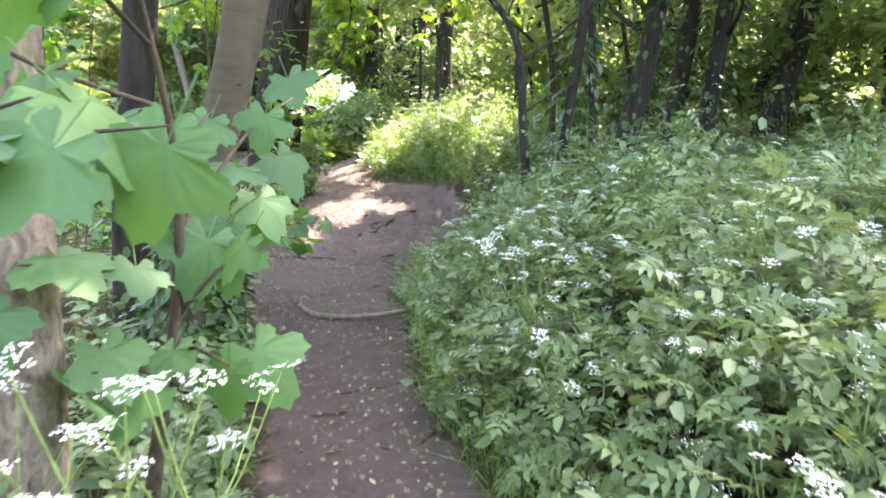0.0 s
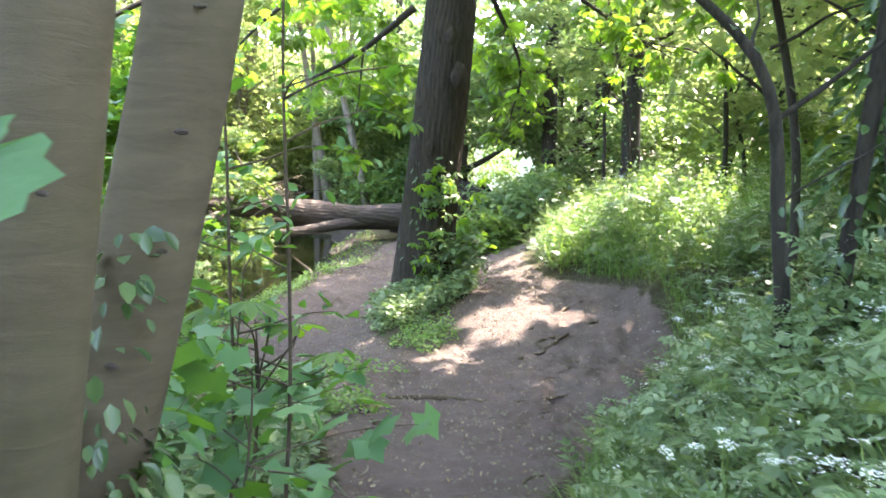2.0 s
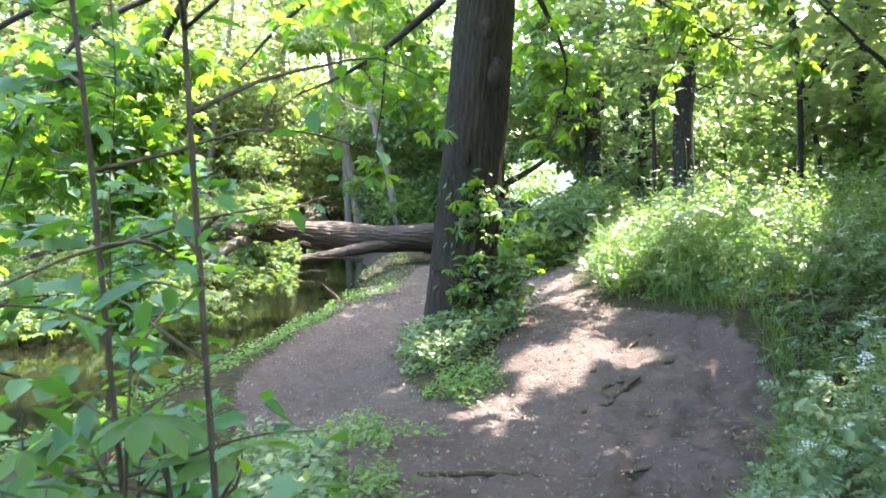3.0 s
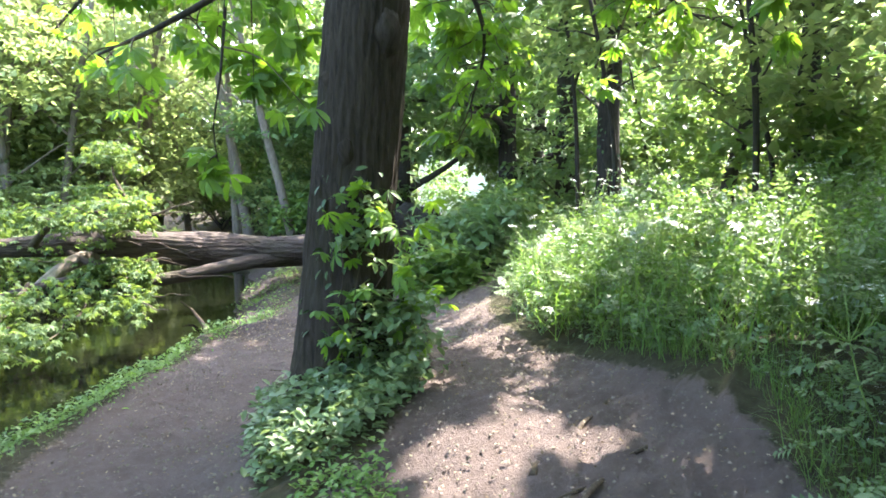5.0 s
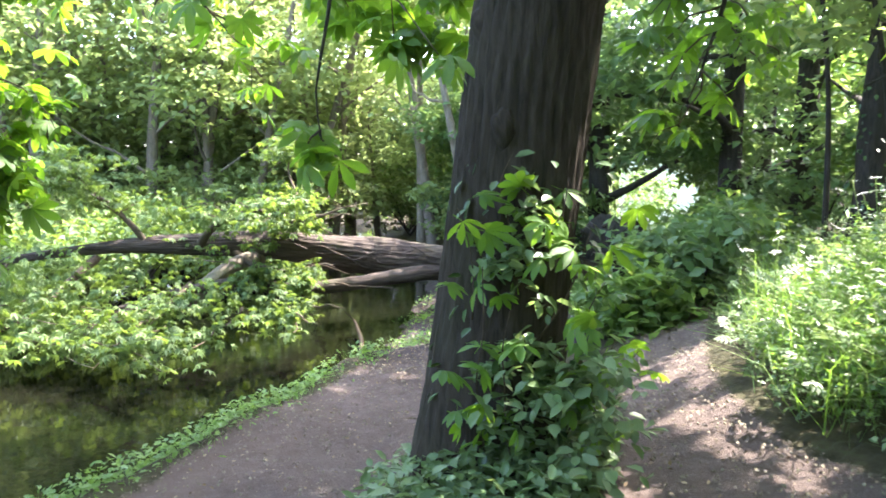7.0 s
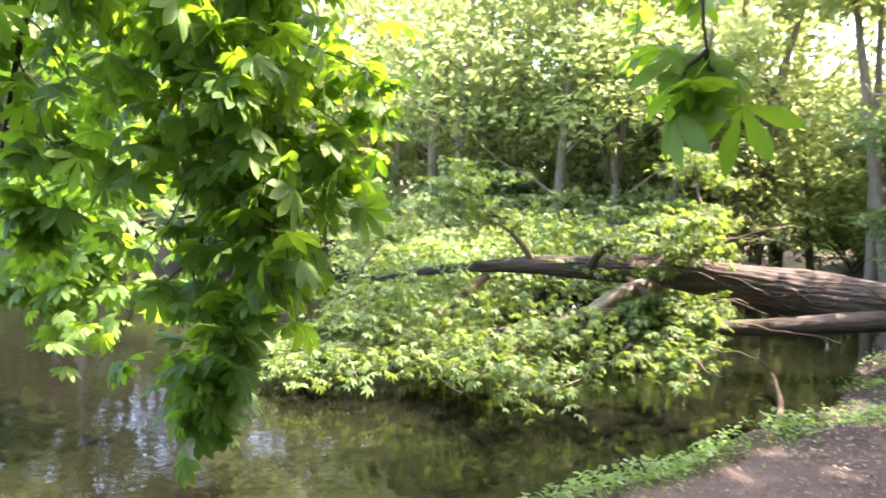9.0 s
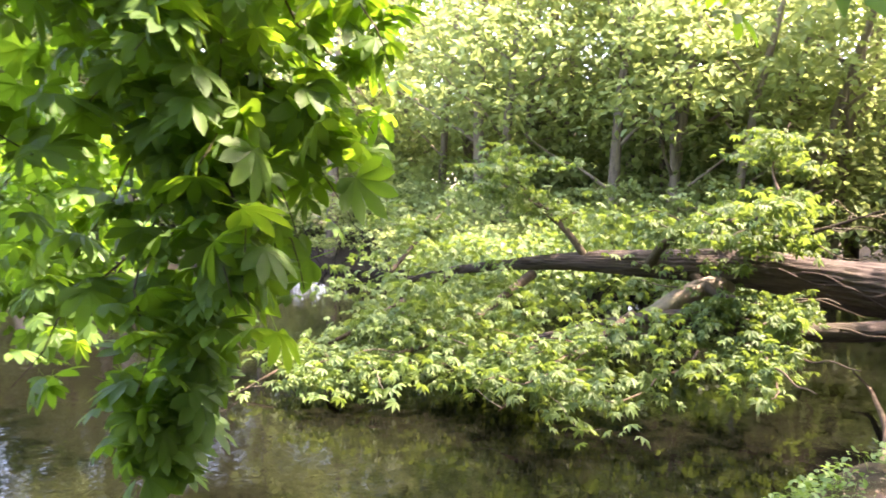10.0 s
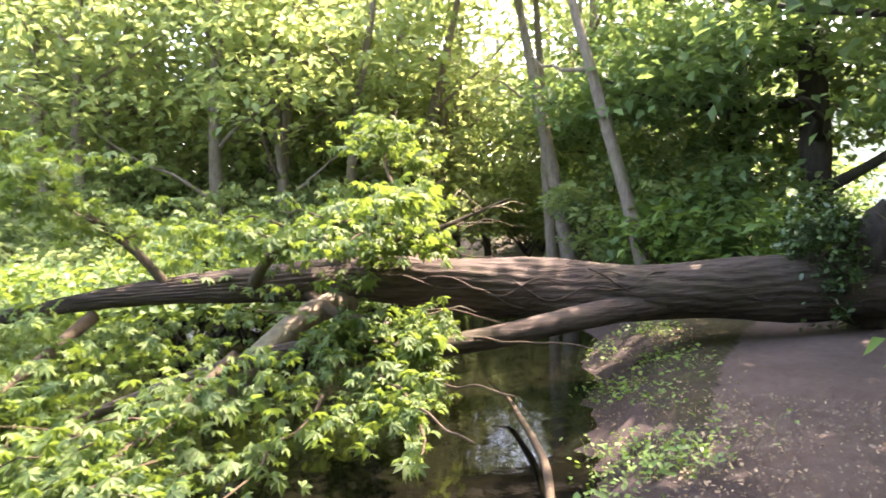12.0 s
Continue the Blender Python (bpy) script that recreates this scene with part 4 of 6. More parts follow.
# the arching ivy-clad sapling and its neighbours on the right bank
b = on_ground(0.85, 6.6)
tree("arching_tree", "thin dark tree arching over the undergrowth with ivy", b, [(*b, 0.055), (0.8, 6.6, b[2] + 0.6, 0.045), (0.72, 6.55, 1.25, 0.04), (0.67, 6.5, 1.7, 0.034), (0.54, 6.45, 2.02, 0.03), (0.3, 6.4, 2.27, 0.026), (0.03, 6.35, 2.48, 0.022), (-0.35, 6.3, 2.72, 0.016), (-0.9, 6.2, 3.0, 0.008)], BARK_DARK,
     [limb_points((0.67, 6.5, 1.7), 0.4, 1.6, 0.018, 0.9, 0, 6, 8), limb_points((0.54, 6.45, 2.02), 1.6, 1.3, 0.012, 0.5, 0, 5, 9), limb_points((0.3, 6.4, 2.27), 2.2, 1.0, 0.008, 0.9, 0, 5, 10), limb_points((0.72, 6.55, 1.25), 0.2, 0.9, 0.008, 0.6, 0, 5, 11), limb_points((0.03, 6.35, 2.48), 4.4, 0.9, 0.007, -0.1, 0, 5, 12)],
     crown_of([(0.1, 6.4, 2.9, 1.0, 0.6, 0.35)], 260, 0.09, 85, (0.15, 0.15, 0.08), 14), LEAF_SYCAMORE, 90)
for i, (x, y, lx, r, hgt, iv) in enumerate(((1.08, 6.85, 0.08, 0.05, 6, 420), (1.5, 7.2, -0.02, 0.04, 6, 300), (2.15, 8.6, 0.08, 0.13, 10, 700), (2.95, 9.9, 0.09, 0.13, 10, 650), (3.4, 9.4, 0.05, 0.11, 9, 700), (4.4, 10.4, 0.24, 0.17, 11, 800), (5.4, 12.8, 0.12, 0.16, 11, 500), (2.69, 17.7, 0.03, 0.16, 12, 250), (-0.05, 21.0, 0.03, 0.24, 12, 500), (1.9, 19.5, 0.16, 0.12, 9, 100), (5.0, 17.0, 0.0, 0.14, 11, 300), (7.5, 15, 0.06, 0.2, 12, 300), (8.2, 10, 0.0, 0.2, 12, 300), (5.6, 7.0, 0.03, 0.15, 11, 400), (4.2, 20.5, -0.05, 0.15, 11, 200), (-0.9, 25.5, 0.0, 0.28, 12, 600))):
    b = on_ground(x, y)
    st = [(x, y, b[2] - 0.1, r * 1.25), (x + lx * 1 + 0.05 * math.sin(i * 2.7), y, b[2] + 1, r), (x + lx * 2.2 - 0.07 * math.sin(i * 1.9), y, b[2] + 2.2, r * 0.93), (x + lx * 4, y + 0.1, b[2] + 4, r * 0.8), (x + lx * hgt, y + 0.2, b[2] + hgt, r * 0.3)]
    lim = [limb_points((x + lx * z, y, b[2] + z), a, ln, r * 0.3, 0.6, 0, 5, 20 * i + k) for k, (z, a, ln) in enumerate(((2.2, 0.5 + i, 1.6), (3.0, 2.6 + i, 2.0), (3.8, 4.4 + i, 2.2)))]
    c = crown_of([(x + lx * hgt * 0.8, y, b[2] + hgt * 0.78, 2.6, 2.6, 1.8), (x + lx * 5 + 0.8, y - 0.5, b[2] + 5.2, 1.9, 1.9, 1.1)], 2400, 0.25, 200 + i)
    tree("woodland_tree", "dark ivy-covered woodland tree trunk" if iv > 350 else "slender dark woodland tree trunk", b, st, BARK_DARK, lim, c, LEAF_CANOPY, int(iv * 2.2), 16, 14, r * 0.1, 0.09, r * 0.3, 0.17, 0.1, "dark trees on the bank")
# low leafy boughs of the right wood, lit from behind
for i, (x, y, z, rx, ry, rz, n, s) in enumerate(((2.6, 12, 3.0, 1.8, 1.2, 0.6, 1500, 0.12), (4.5, 14, 3.0, 2.4, 1.6, 1.0, 1800, 0.13), (1.5, 16.5, 3.0, 2.0, 1.5, 1.0, 1800, 0.14), (3.2, 18.5, 2.2, 2.0, 1.5, 1.2, 1800, 0.14), (0.9, 9.4, 3.4, 1.4, 1.0, 0.5, 900, 0.12), (5.6, 10.0, 3.2, 1.6, 1.6, 1.0, 1500, 0.13), (-0.6, 18, 4.2, 1.8, 1.4, 1.0, 1600, 0.14), (6.5, 19, 2.6, 2.6, 1.6, 1.8, 2600, 0.18), (9.5, 16, 2.8, 2.6, 2.0, 2.0, 2600, 0.18), (4.0, 23.5, 3.4, 2.8, 1.6, 2.2, 2800, 0.2), (8.5, 23, 3.6, 3.0, 2.0, 2.4, 2800, 0.2), (0.8, 26.5, 3.8, 2.8, 1.6, 2.2, 2800, 0.2), (11, 11, 2.6, 2.2, 2.4, 1.8, 2400, 0.18), (8.0, 13.0, 3.2, 2.0, 2.0, 1.2, 2000, 0.15), (7.2, 27, 5.0, 3.2, 2.0, 2.4, 2600, 0.22), (2.2, 30, 5.5, 3.4, 2.0, 2.6, 2600, 0.22), (1.0, 15.5, 5.2, 2.2, 1.6, 1.2, 1600, 0.15), (3.4, 14.5, 5.0, 2.2, 1.6, 1.2, 1600, 0.15), (5.5, 15.5, 5.2, 2.4, 1.6, 1.4, 1600, 0.16), (-1.2, 20.5, 5.8, 2.2, 1.6, 1.4, 1600, 0.16))):
    b = on_ground(x + 0.6, y + 0.3)
    t = thing("understorey_tree", b, "slim understorey tree with sunlit yellow-green leaves", "tree", "understorey trees")
    part("trunk", tube([(*b, 0.05), (x + 0.5, y + 0.2, z * 0.5, 0.04), (x + 0.1, y, z, 0.03), (x - 0.2, y, z + 1.5, 0.01)], 7, 0.2, 0, 0, 0.08, i), BARK_DARK, t)
    for k in range(4):
        part("limb", tube(limb_points((x + 0.2, y, z * (0.6 + 0.12 * k)), 1.6 * k + i, rx * 0.9, 0.02, 0.4, -0.3, 5, 300 + 7 * i + k), 5, 0.2), BARK_DARK, t)
    part("crown", crown_of([(x, y, z, rx * 1.1, ry * 1.1, rz * 1.15)], n, s * 1.4, 310 + i, (0.26, 0.26, 0.1), 44), LEAF_CANOPY if i % 2 else LEAF_LIGHT, t)

# ---- undergrowth ----
RIGHT_EDGE = ([-2, 1.2, 2.3, 3.3, 5.4, 7, 8, 9.5, 10.6, 11.3, 12.8, 16, 22], [0.65, 0.5, 0.3, 0.0, -0.22, -0.15, 0.2, 0.5, 0.45, 0.0, -1.15, -1.75, -2.0])


def bed_points(n, x0, x1, y0, y1, seed, power=1.0):
    g = np.random.default_rng(seed)
    y = y0 + (y1 - y0) * g.uniform(0, 1, n) ** power
    x = g.uniform(x0, x1, n)
    d = x - np.interp(y, *RIGHT_EDGE)
    keep = d > g.normal(0.05, 0.07, n)
    return x[keep], y[keep], d[keep], g


def top_of_bed(x, y, d):
    lump = 0.75 + 0.28 * S(9, 12, y) * np.sin(3.3 * x + 2.1 * np.sin(2.2 * y)) * np.sin(2.9 * y + 1.4 * x) + 0.3 * np.sin(2.1 * x + 1.3 * y) * np.sin(1.7 * y - 0.8 * x + 1) + 0.26 * np.sin(5.1 * x + np.sin(3 * y)) * np.sin(4.3 * y + 2) + 0.14 * np.sin(9.7 * x + 2 * np.sin(4 * y)) * np.sin(8.9 * y)
    return (0.12 + 0.42 * S(0, 0.9, d) + 0.3 * S(0.6, 2.2, d)) * lump


def bed(name, label, n, x0, x1, y0, y1, seed, size, template, mat, tilt=0.45, pitch=-0.1, power=1.0, low=0.25, lift=0.0):
    x, y, d, g = bed_points(n, x0, x1, y0, y1, seed, power)
    m = len(x)
    z = height(x, y) + top_of_bed(x, y, d) * (low + (1 - low) * g.uniform(0, 1, m) ** 0.55) * g.uniform(0.85, 1.2, m) + g.exponential(0.075, m) + lift
    R = turns(g.uniform(0, 6.283, m), g.normal(pitch, tilt, m), g.normal(0, tilt, m))
    me = mesh_of(name, *scatter(template, np.stack([x, y, z], -1), R, size * g.uniform(0.55, 1.3, m)))
    me.materials.append(mat)
    tagged(new(name, me), label, "undergrowth", kind="stuff")


bed("undergrowth_fronds", "dense feathery green cow parsley leaves on the bank", 12500, -0.3, 3.6, -0.8, 8, 11, 0.15, FROND, LEAF_BED)
bed("undergrowth_leaves", "dense green nettle and bramble leaves on the bank", 30000, -0.3, 3.9, -1.5, 8, 12, 0.075, LEAF_OVAL, LEAF_BED)
bed("bank_fronds", "feathery green undergrowth along the upper path", 7000, -2.2, 5.0, 8, 17, 13, 0.17, FROND, LEAF_BED)
bed("bank_leaves", "mixed leafy green undergrowth along the upper path", 44000, -2.2, 6.0, 8, 20, 14, 0.062, LEAF_SMALL, LEAF_BED)
bed("far_undergrowth", "leafy undergrowth deep in the wood", 16000, 3.3, 12, -3, 24, 15, 0.16, LEAF_OVAL, LEAF_BED)


# lighter leaf colour than the bed around it, with sunshine painted in
bed("sunlit_bush_leaves", "bright yellow-green bushy growth in the sun", 15000, -1.4, 2.6, 11.4, 15.5, 16, 0.058, LEAF_SMALL, LEAF_GRASS, 0.45, -0.1, 1.0, 0.5, 0.12)


def grass(name, label, n, where, seed, tall, mat=LEAF_GRASS):
    g = np.random.default_rng(seed)
    x, y = where(g, n)
    m = len(x)
    blade = (np.array([(-0.006, 0, 0), (0.006, 0, 0), (0.006, 0.5, 0.03), (-0.006, 0.5, 0.03), (0, 1, -0.35)]), [(0, 1, 2, 3), (3, 2, 4)])
    R = turns(g.uniform(0, 6.283, m), g.normal(1.05, 0.32, m), g.normal(0, 0.3, m))
    me = mesh_of(name, *scatter(blade, np.stack([x, y, height(x, y) - 0.02], -1), R, tall * g.uniform(0.5, 1.3, m)))
    me.materials.append(mat)
    tagged(new(name, me), label, "grass", kind="stuff")


def meadow(g, n):
    x, y = g.uniform(-2, 3.2, n), g.uniform(11, 18, n)
    d = x - np.interp(y, *RIGHT_EDGE)
    k = d > g.normal(0.15, 0.1, n)
    return x[k], y[k]


def fringe(g, n):
    y = g.uniform(2, 12, n)
    x = np.interp(y, *RIGHT_EDGE) + g.gamma(2.0, 0.12, n) - 0.05
    return x, y


def mound(g, n):
    a, r = g.uniform(0, 6.283, n), np.sqrt(g.uniform(0, 1, n))
    x, y = -2.62 + 0.75 * r * np.cos(a), 11.1 + 1.25 * r * np.sin(a)
    k = near_path(x, y) < g.uniform(0.1, 0.7, n)
    return x[k], y[k]


def weed_patch(g, n):
    a, r = g.uniform(0, 6.283, n), np.sqrt(g.uniform(0, 1, n))
    k = g.integers(0, 3, n)
    ox, oy = np.array([-2.6, -2.05, -2.2])[k], np.array([8.1, 9.5, 7.1])[k]
    w, d = np.array([0.6, 0.3, 0.42])[k], np.array([0.32, 0.5, 0.45])[k]
    e = 1 + 0.3 * np.sin(5 * a + k)
    return ox + w * r * e * np.cos(a), oy + d * r * e * np.sin(a)


def pond_edge(g, n):
    y = g.uniform(7.5, 21, n)
    x = shore(y) + g.normal(0.14, 0.16, n) + S(14, 16.5, y) * g.normal(1.35, 0.26, n)
    k = (y < 14.3) | (np.sin(3.1 * y) + np.sin(5.3 * y + 4 * x) + g.normal(0, 0.5, n) > 0.5)
    return x[k], y[k]


def left_bank(g, n):
    y = g.uniform(0.6, 8.5, n)
    x = np.interp(y, [0, 2.3, 3.2, 4.9, 6, 7.6, 8.5], [-0.5, -0.62, -0.85, -1.3, -1.7, -2.3, -3.0]) - g.gamma(1.6, 0.28, n)
    k = near_path(x, y) < 0.5
    return x[k], y[k]


grass("long_grass", "long sunlit grass beside the upper path", 11000, meadow, 21, 0.75)
grass("path_edge_grass", "tufts of grass along the edge of the path", 5000, fringe, 22, 0.3)
grass("pond_edge_grass", "short bright grass along the edge of the pond", 6000, pond_edge, 23, 0.16)
grass("bank_grass", "thin grass on the bank beside the path", 2500, left_bank, 24, 0.25)


def carpet(name, label, n, where, seed, size, up, mat, template=LEAF_OVAL):
    g = np.random.default_rng(seed)
    x, y = where(g, n)
    m = len(x)
    P = np.stack([x, y, height(x, y) + g.uniform(0.0, 1, m) ** 1.4 * up], -1)
    R = turns(g.uniform(0, 6.283, m), g.normal(0.0, 0.4, m), g.normal(0, 0.4, m))
    me = mesh_of(name, *scatter(template, P, R, size * g.uniform(0.5, 1.4, m)))
    me.materials.append(mat)
    tagged(new(name, me), label, "ground cover", kind="stuff")


carpet("ivy_mound", "ivy and weeds covering the mound under the chestnut", 5200, mound, 31, 0.075, 0.3, LEAF_BED)
carpet("pond_edge_weeds", "low bright weeds along the edge of the pond", 9000, pond_edge, 32, 0.05, 0.17, LEAF_GRASS)
carpet("bank_weeds", "low ivy and weeds on the bank beside the path", 9000, left_bank, 33, 0.065, 0.3, LEAF_BED)


carpet("weed_patch", "patches of low bright weeds at the fork of the paths", 2600, weed_patch, 37, 0.045, 0.12, LEAF_GRASS)


def paths(g, n):
    x, y = g.uniform(-6, 0.6, n), g.uniform(0.5, 18, n)
    k = (near_path(x, y) > 0.4)
    return x[k], y[k]


carpet("leaf_litter", "scattered dry leaves and petals on the trodden earth", 9000, paths, 34, 0.026, 0.004, LEAF_DRY)


def mud_bank(g, n):
    y = g.uniform(14.0, 22, n)
    x = shore(y) + g.uniform(0.3, 2.3, n)
    return x, y


carpet("mud_debris", "dead leaves and twigs lying on the muddy pond edge", 3000, mud_bank, 35, 0.032, 0.012, LEAF_DRY)
PEBBLE = (np.array([(0.5, 0, -0.1), (-0.2, 0.45, -0.1), (-0.35, -0.4, -0.1), (0.05, 0.05, 0.4)]), [(0, 1, 3), (1, 2, 3), (2, 0, 3)])
carpet("soil_crumbs", "loose crumbs of soil and grit on the paths", 18000, paths, 36, 0.026, 0.004, BARK_GREY, PEBBLE)


def umbel_shape(seed, rays=11, florets=5):
    g = random.Random(seed)
    v, f = [], []
    for i in range(rays):
        a, r = i * 2.4, 0.32 * math.sqrt((i + 0.4) / rays)
        cxx, cyy, czz = r * math.cos(a), r * math.sin(a), 0.08 - 0.5 * r * r
        for j in range(florets):
            b, q = j * 2.4 + i, 0.075 * math.sqrt((j + 0.3) / florets)
            px, py, pz2, s = cxx + q * math.cos(b), cyy + q * math.sin(b), czz + g.uniform(-0.012, 0.012), g.uniform(0.018, 0.03)
            k, ph, tz = len(v), g.uniform(0, 1.57), g.uniform(-0.5, 0.5)
            for m in range(4):
                v.append((px + s * math.cos(ph + m * 1.571), py + s * math.sin(ph + m * 1.571), pz2 + tz * s * math.cos(ph + m * 1.571)))
            f.append((k, k + 1, k + 2, k + 3))
    return np.array(v), f


BLOSSOM = umbel_shape(50, 6, 2)
bed("parsley_blossom", "small lacy white flower heads scattered over the undergrowth", 2600, -0.2, 3.6, 0.5, 8, 38, 0.1, BLOSSOM, PETAL, 0.3, 0.0, 1.0, 0.85, 0.05)
bed("far_blossom", "lacy white flower heads along the upper path", 1500, -1.6, 4.5, 8, 16, 39, 0.1, BLOSSOM, PETAL, 0.3, 0.0, 1.0, 0.85, 0.05)


# cow parsley with white umbels
UMBEL = [mesh_of("umbel", *umbel_shape(k), False) for k in range(3)]
for u in UMBEL:
    u.materials.append(PETAL)


def cow_parsley(seed, tall):
    """A branching stem that carries white umbels and feathery leaves; stands at the origin."""
    g = np.random.default_rng(seed)
    t = thing("cow_parsley", (0, 0, 0), "cow parsley in flower with lacy white umbels", "wild flower", "cow parsley plants")
    bits, heads = [], []
    top = np.array([g.normal(0, 0.05), g.normal(0, 0.05), tall * 0.6])
    bits.append(tube([(0, 0, 0, 0.006), (*(top * 0.5 + g.normal(0, 0.015, 3)), 0.005), (*top, 0.004)], 5, 0.12))
    for i in range(6):
        a, q = i * 1.05 + g.uniform(0, 0.5), g.uniform(0.1, 0.26)
        e = top + np.array([q * math.cos(a), q * math.sin(a), tall * g.uniform(0.22, 0.42)])
        bits.append(tube([(*top, 0.003), (*(top * 0.5 + e * 0.5 + np.array([0, 0, -0.03])), 0.0025), (*e, 0.0018)], 4, 0.12))
        heads.append(e)
    stem_ob = part("stem", join(bits), STEM, t)
    for e in heads:
        s = g.uniform(0.085, 0.15)
        ob = new("umbel", UMBEL[g.integers(3)])
        ob.parent = stem_ob
        ob.matrix_basis = Matrix.LocRotScale(Vector(e), Euler((g.normal(0, 0.2), g.normal(0, 0.2), g.uniform(0, 6.28))), (s, s, s))
    n = 9
    P = np.stack([g.normal(0, 0.06, n), g.normal(0, 0.06, n), g.uniform(0.1, tall * 0.7, n)], -1)
    part("leaves", scatter(FROND, P, turns(g.uniform(0, 6.28, n), g.normal(0.2, 0.3, n), g.normal(0, 0.3, n)), g.uniform(0.14, 0.24, n)), LEAF_BED, t)
    return t


protos = [cow_parsley(900 + k, h) for k, h in enumerate((0.75, 0.9, 1.0, 0.65))]
g = np.random.default_rng(77)
spots = [(-0.52, 1.3, 1.25), (-0.44, 1.14, 1.15), (-0.98, 1.55, 0.8), (-0.7, 1.2, 1.2), (-0.82, 2.05, 0.75)]
spots += [(x, y, None) for x, y in zip(g.uniform(0.2, 2.5, 95), g.uniform(0.9, 5.0, 95)) if x > np.interp(y, *RIGHT_EDGE) + 0.25]
spots += [(x, y, None) for x, y in zip(g.uniform(-0.1, 4.5, 60), g.uniform(4.6, 11.5, 60)) if x > np.interp(y, *RIGHT_EDGE) + 0.3]
spots += [(x, y, None) for x, y in zip(g.uniform(-1.6, 2.0, 46), g.uniform(11.6, 15.5, 46)) if x > np.interp(y, *RIGHT_EDGE) + 0.3]
for i, (x, y, s) in reversed(list(enumerate(spots))):
    s = s or g.uniform(0.62, 0.95) * (1.4 if y > 10 else 1.0)
    m = Matrix.LocRotScale(on_ground(x, y, -0.01), Euler((g.normal(0, 0.08), g.normal(0, 0.08), g.uniform(0, 6.28))), (s, s, s))
    if i < 4:
        protos[i].matrix_basis = m
    else:
        copy_thing(protos[i % 4], m)

# ---- the fallen tree over the pond ----
lz = -0.1
log_line = [(-4.35, 21.9, -0.3, 0.44), (-4.9, 21.4, -0.29, 0.4), (-5.75, 20.65, -0.24, 0.345), (-6.9, 19.55, -0.14, 0.325), (-8.0, 18.5, 0.02, 0.29), (-9.0, 17.55, 0.17, 0.24), (-9.9, 16.75, 0.2, 0.16), (-10.9, 15.85, 0.16, 0.09), (-11.9, 15.1, 0.0, 0.05), (-12.6, 14.6, -0.2, 0.02)]
fallen = thing("fallen_tree", (-6, 20.4, hz(-5.0, 20.6)), "fallen tree lying across the pond with grey-brown furrowed bark", "fallen tree")
part("trunk", tube(log_line, 72, 0.045, 22, 0.04, 0.15, 2.2), BARK_LOG, fallen)
L = smooth_line(log_line, 0.12)
for k in range(6):
    i0, n0, a0 = int(rng.integers(4, 40)), int(rng.integers(14, 34)), rng.uniform(-0.3, 2.6)
    vine = []
    for i in range(i0, min(i0 + n0, len(L) - 1)):
        a = a0 + 0.35 * math.sin(i * 0.35 + k) + 0.2 * math.sin(i * 0.9 + 2 * k)
        r = L[i][3] * 1.04 + 0.004
        vine.append((L[i][0] + 0.69 * r * math.cos(a), L[i][1] - 0.72 * r * math.cos(a), L[i][2] + r * math.sin(a), 0.009))
    part("ivy_stem", tube(vine, 5, 0.1, 0, 0, 0.15, k), BARK_LOG, fallen, "dead ivy stem clinging to the bark")

part("limb", tube([(-6.5, 19.7, -0.26, 0.15), (-7.2, 18.75, -0.36, 0.125), (-7.9, 17.9, -0.46, 0.115), (-8.4, 17.2, -0.46, 0.1), (-9.0, 16.3, -0.34, 0.08), (-9.8, 15.3, -0.6, 0.05), (-10.4, 14.4, -0.9, 0.02)], 20, 0.06, 8, 0.02, 0.1, 3.0), BARK_LOG, fallen, "heavy lower limb with a torn pale patch")
part("broken_stub", tube([(-9.1, 17.4, 0.0, 0.13), (-9.15, 16.8, -0.1, 0.12), (-9.2, 16.3, -0.32, 0.12), (-9.35, 15.9, -0.65, 0.11)], 16, 0.06, 6, 0.015, 0.1, 5.0), BARK_GREY, fallen)
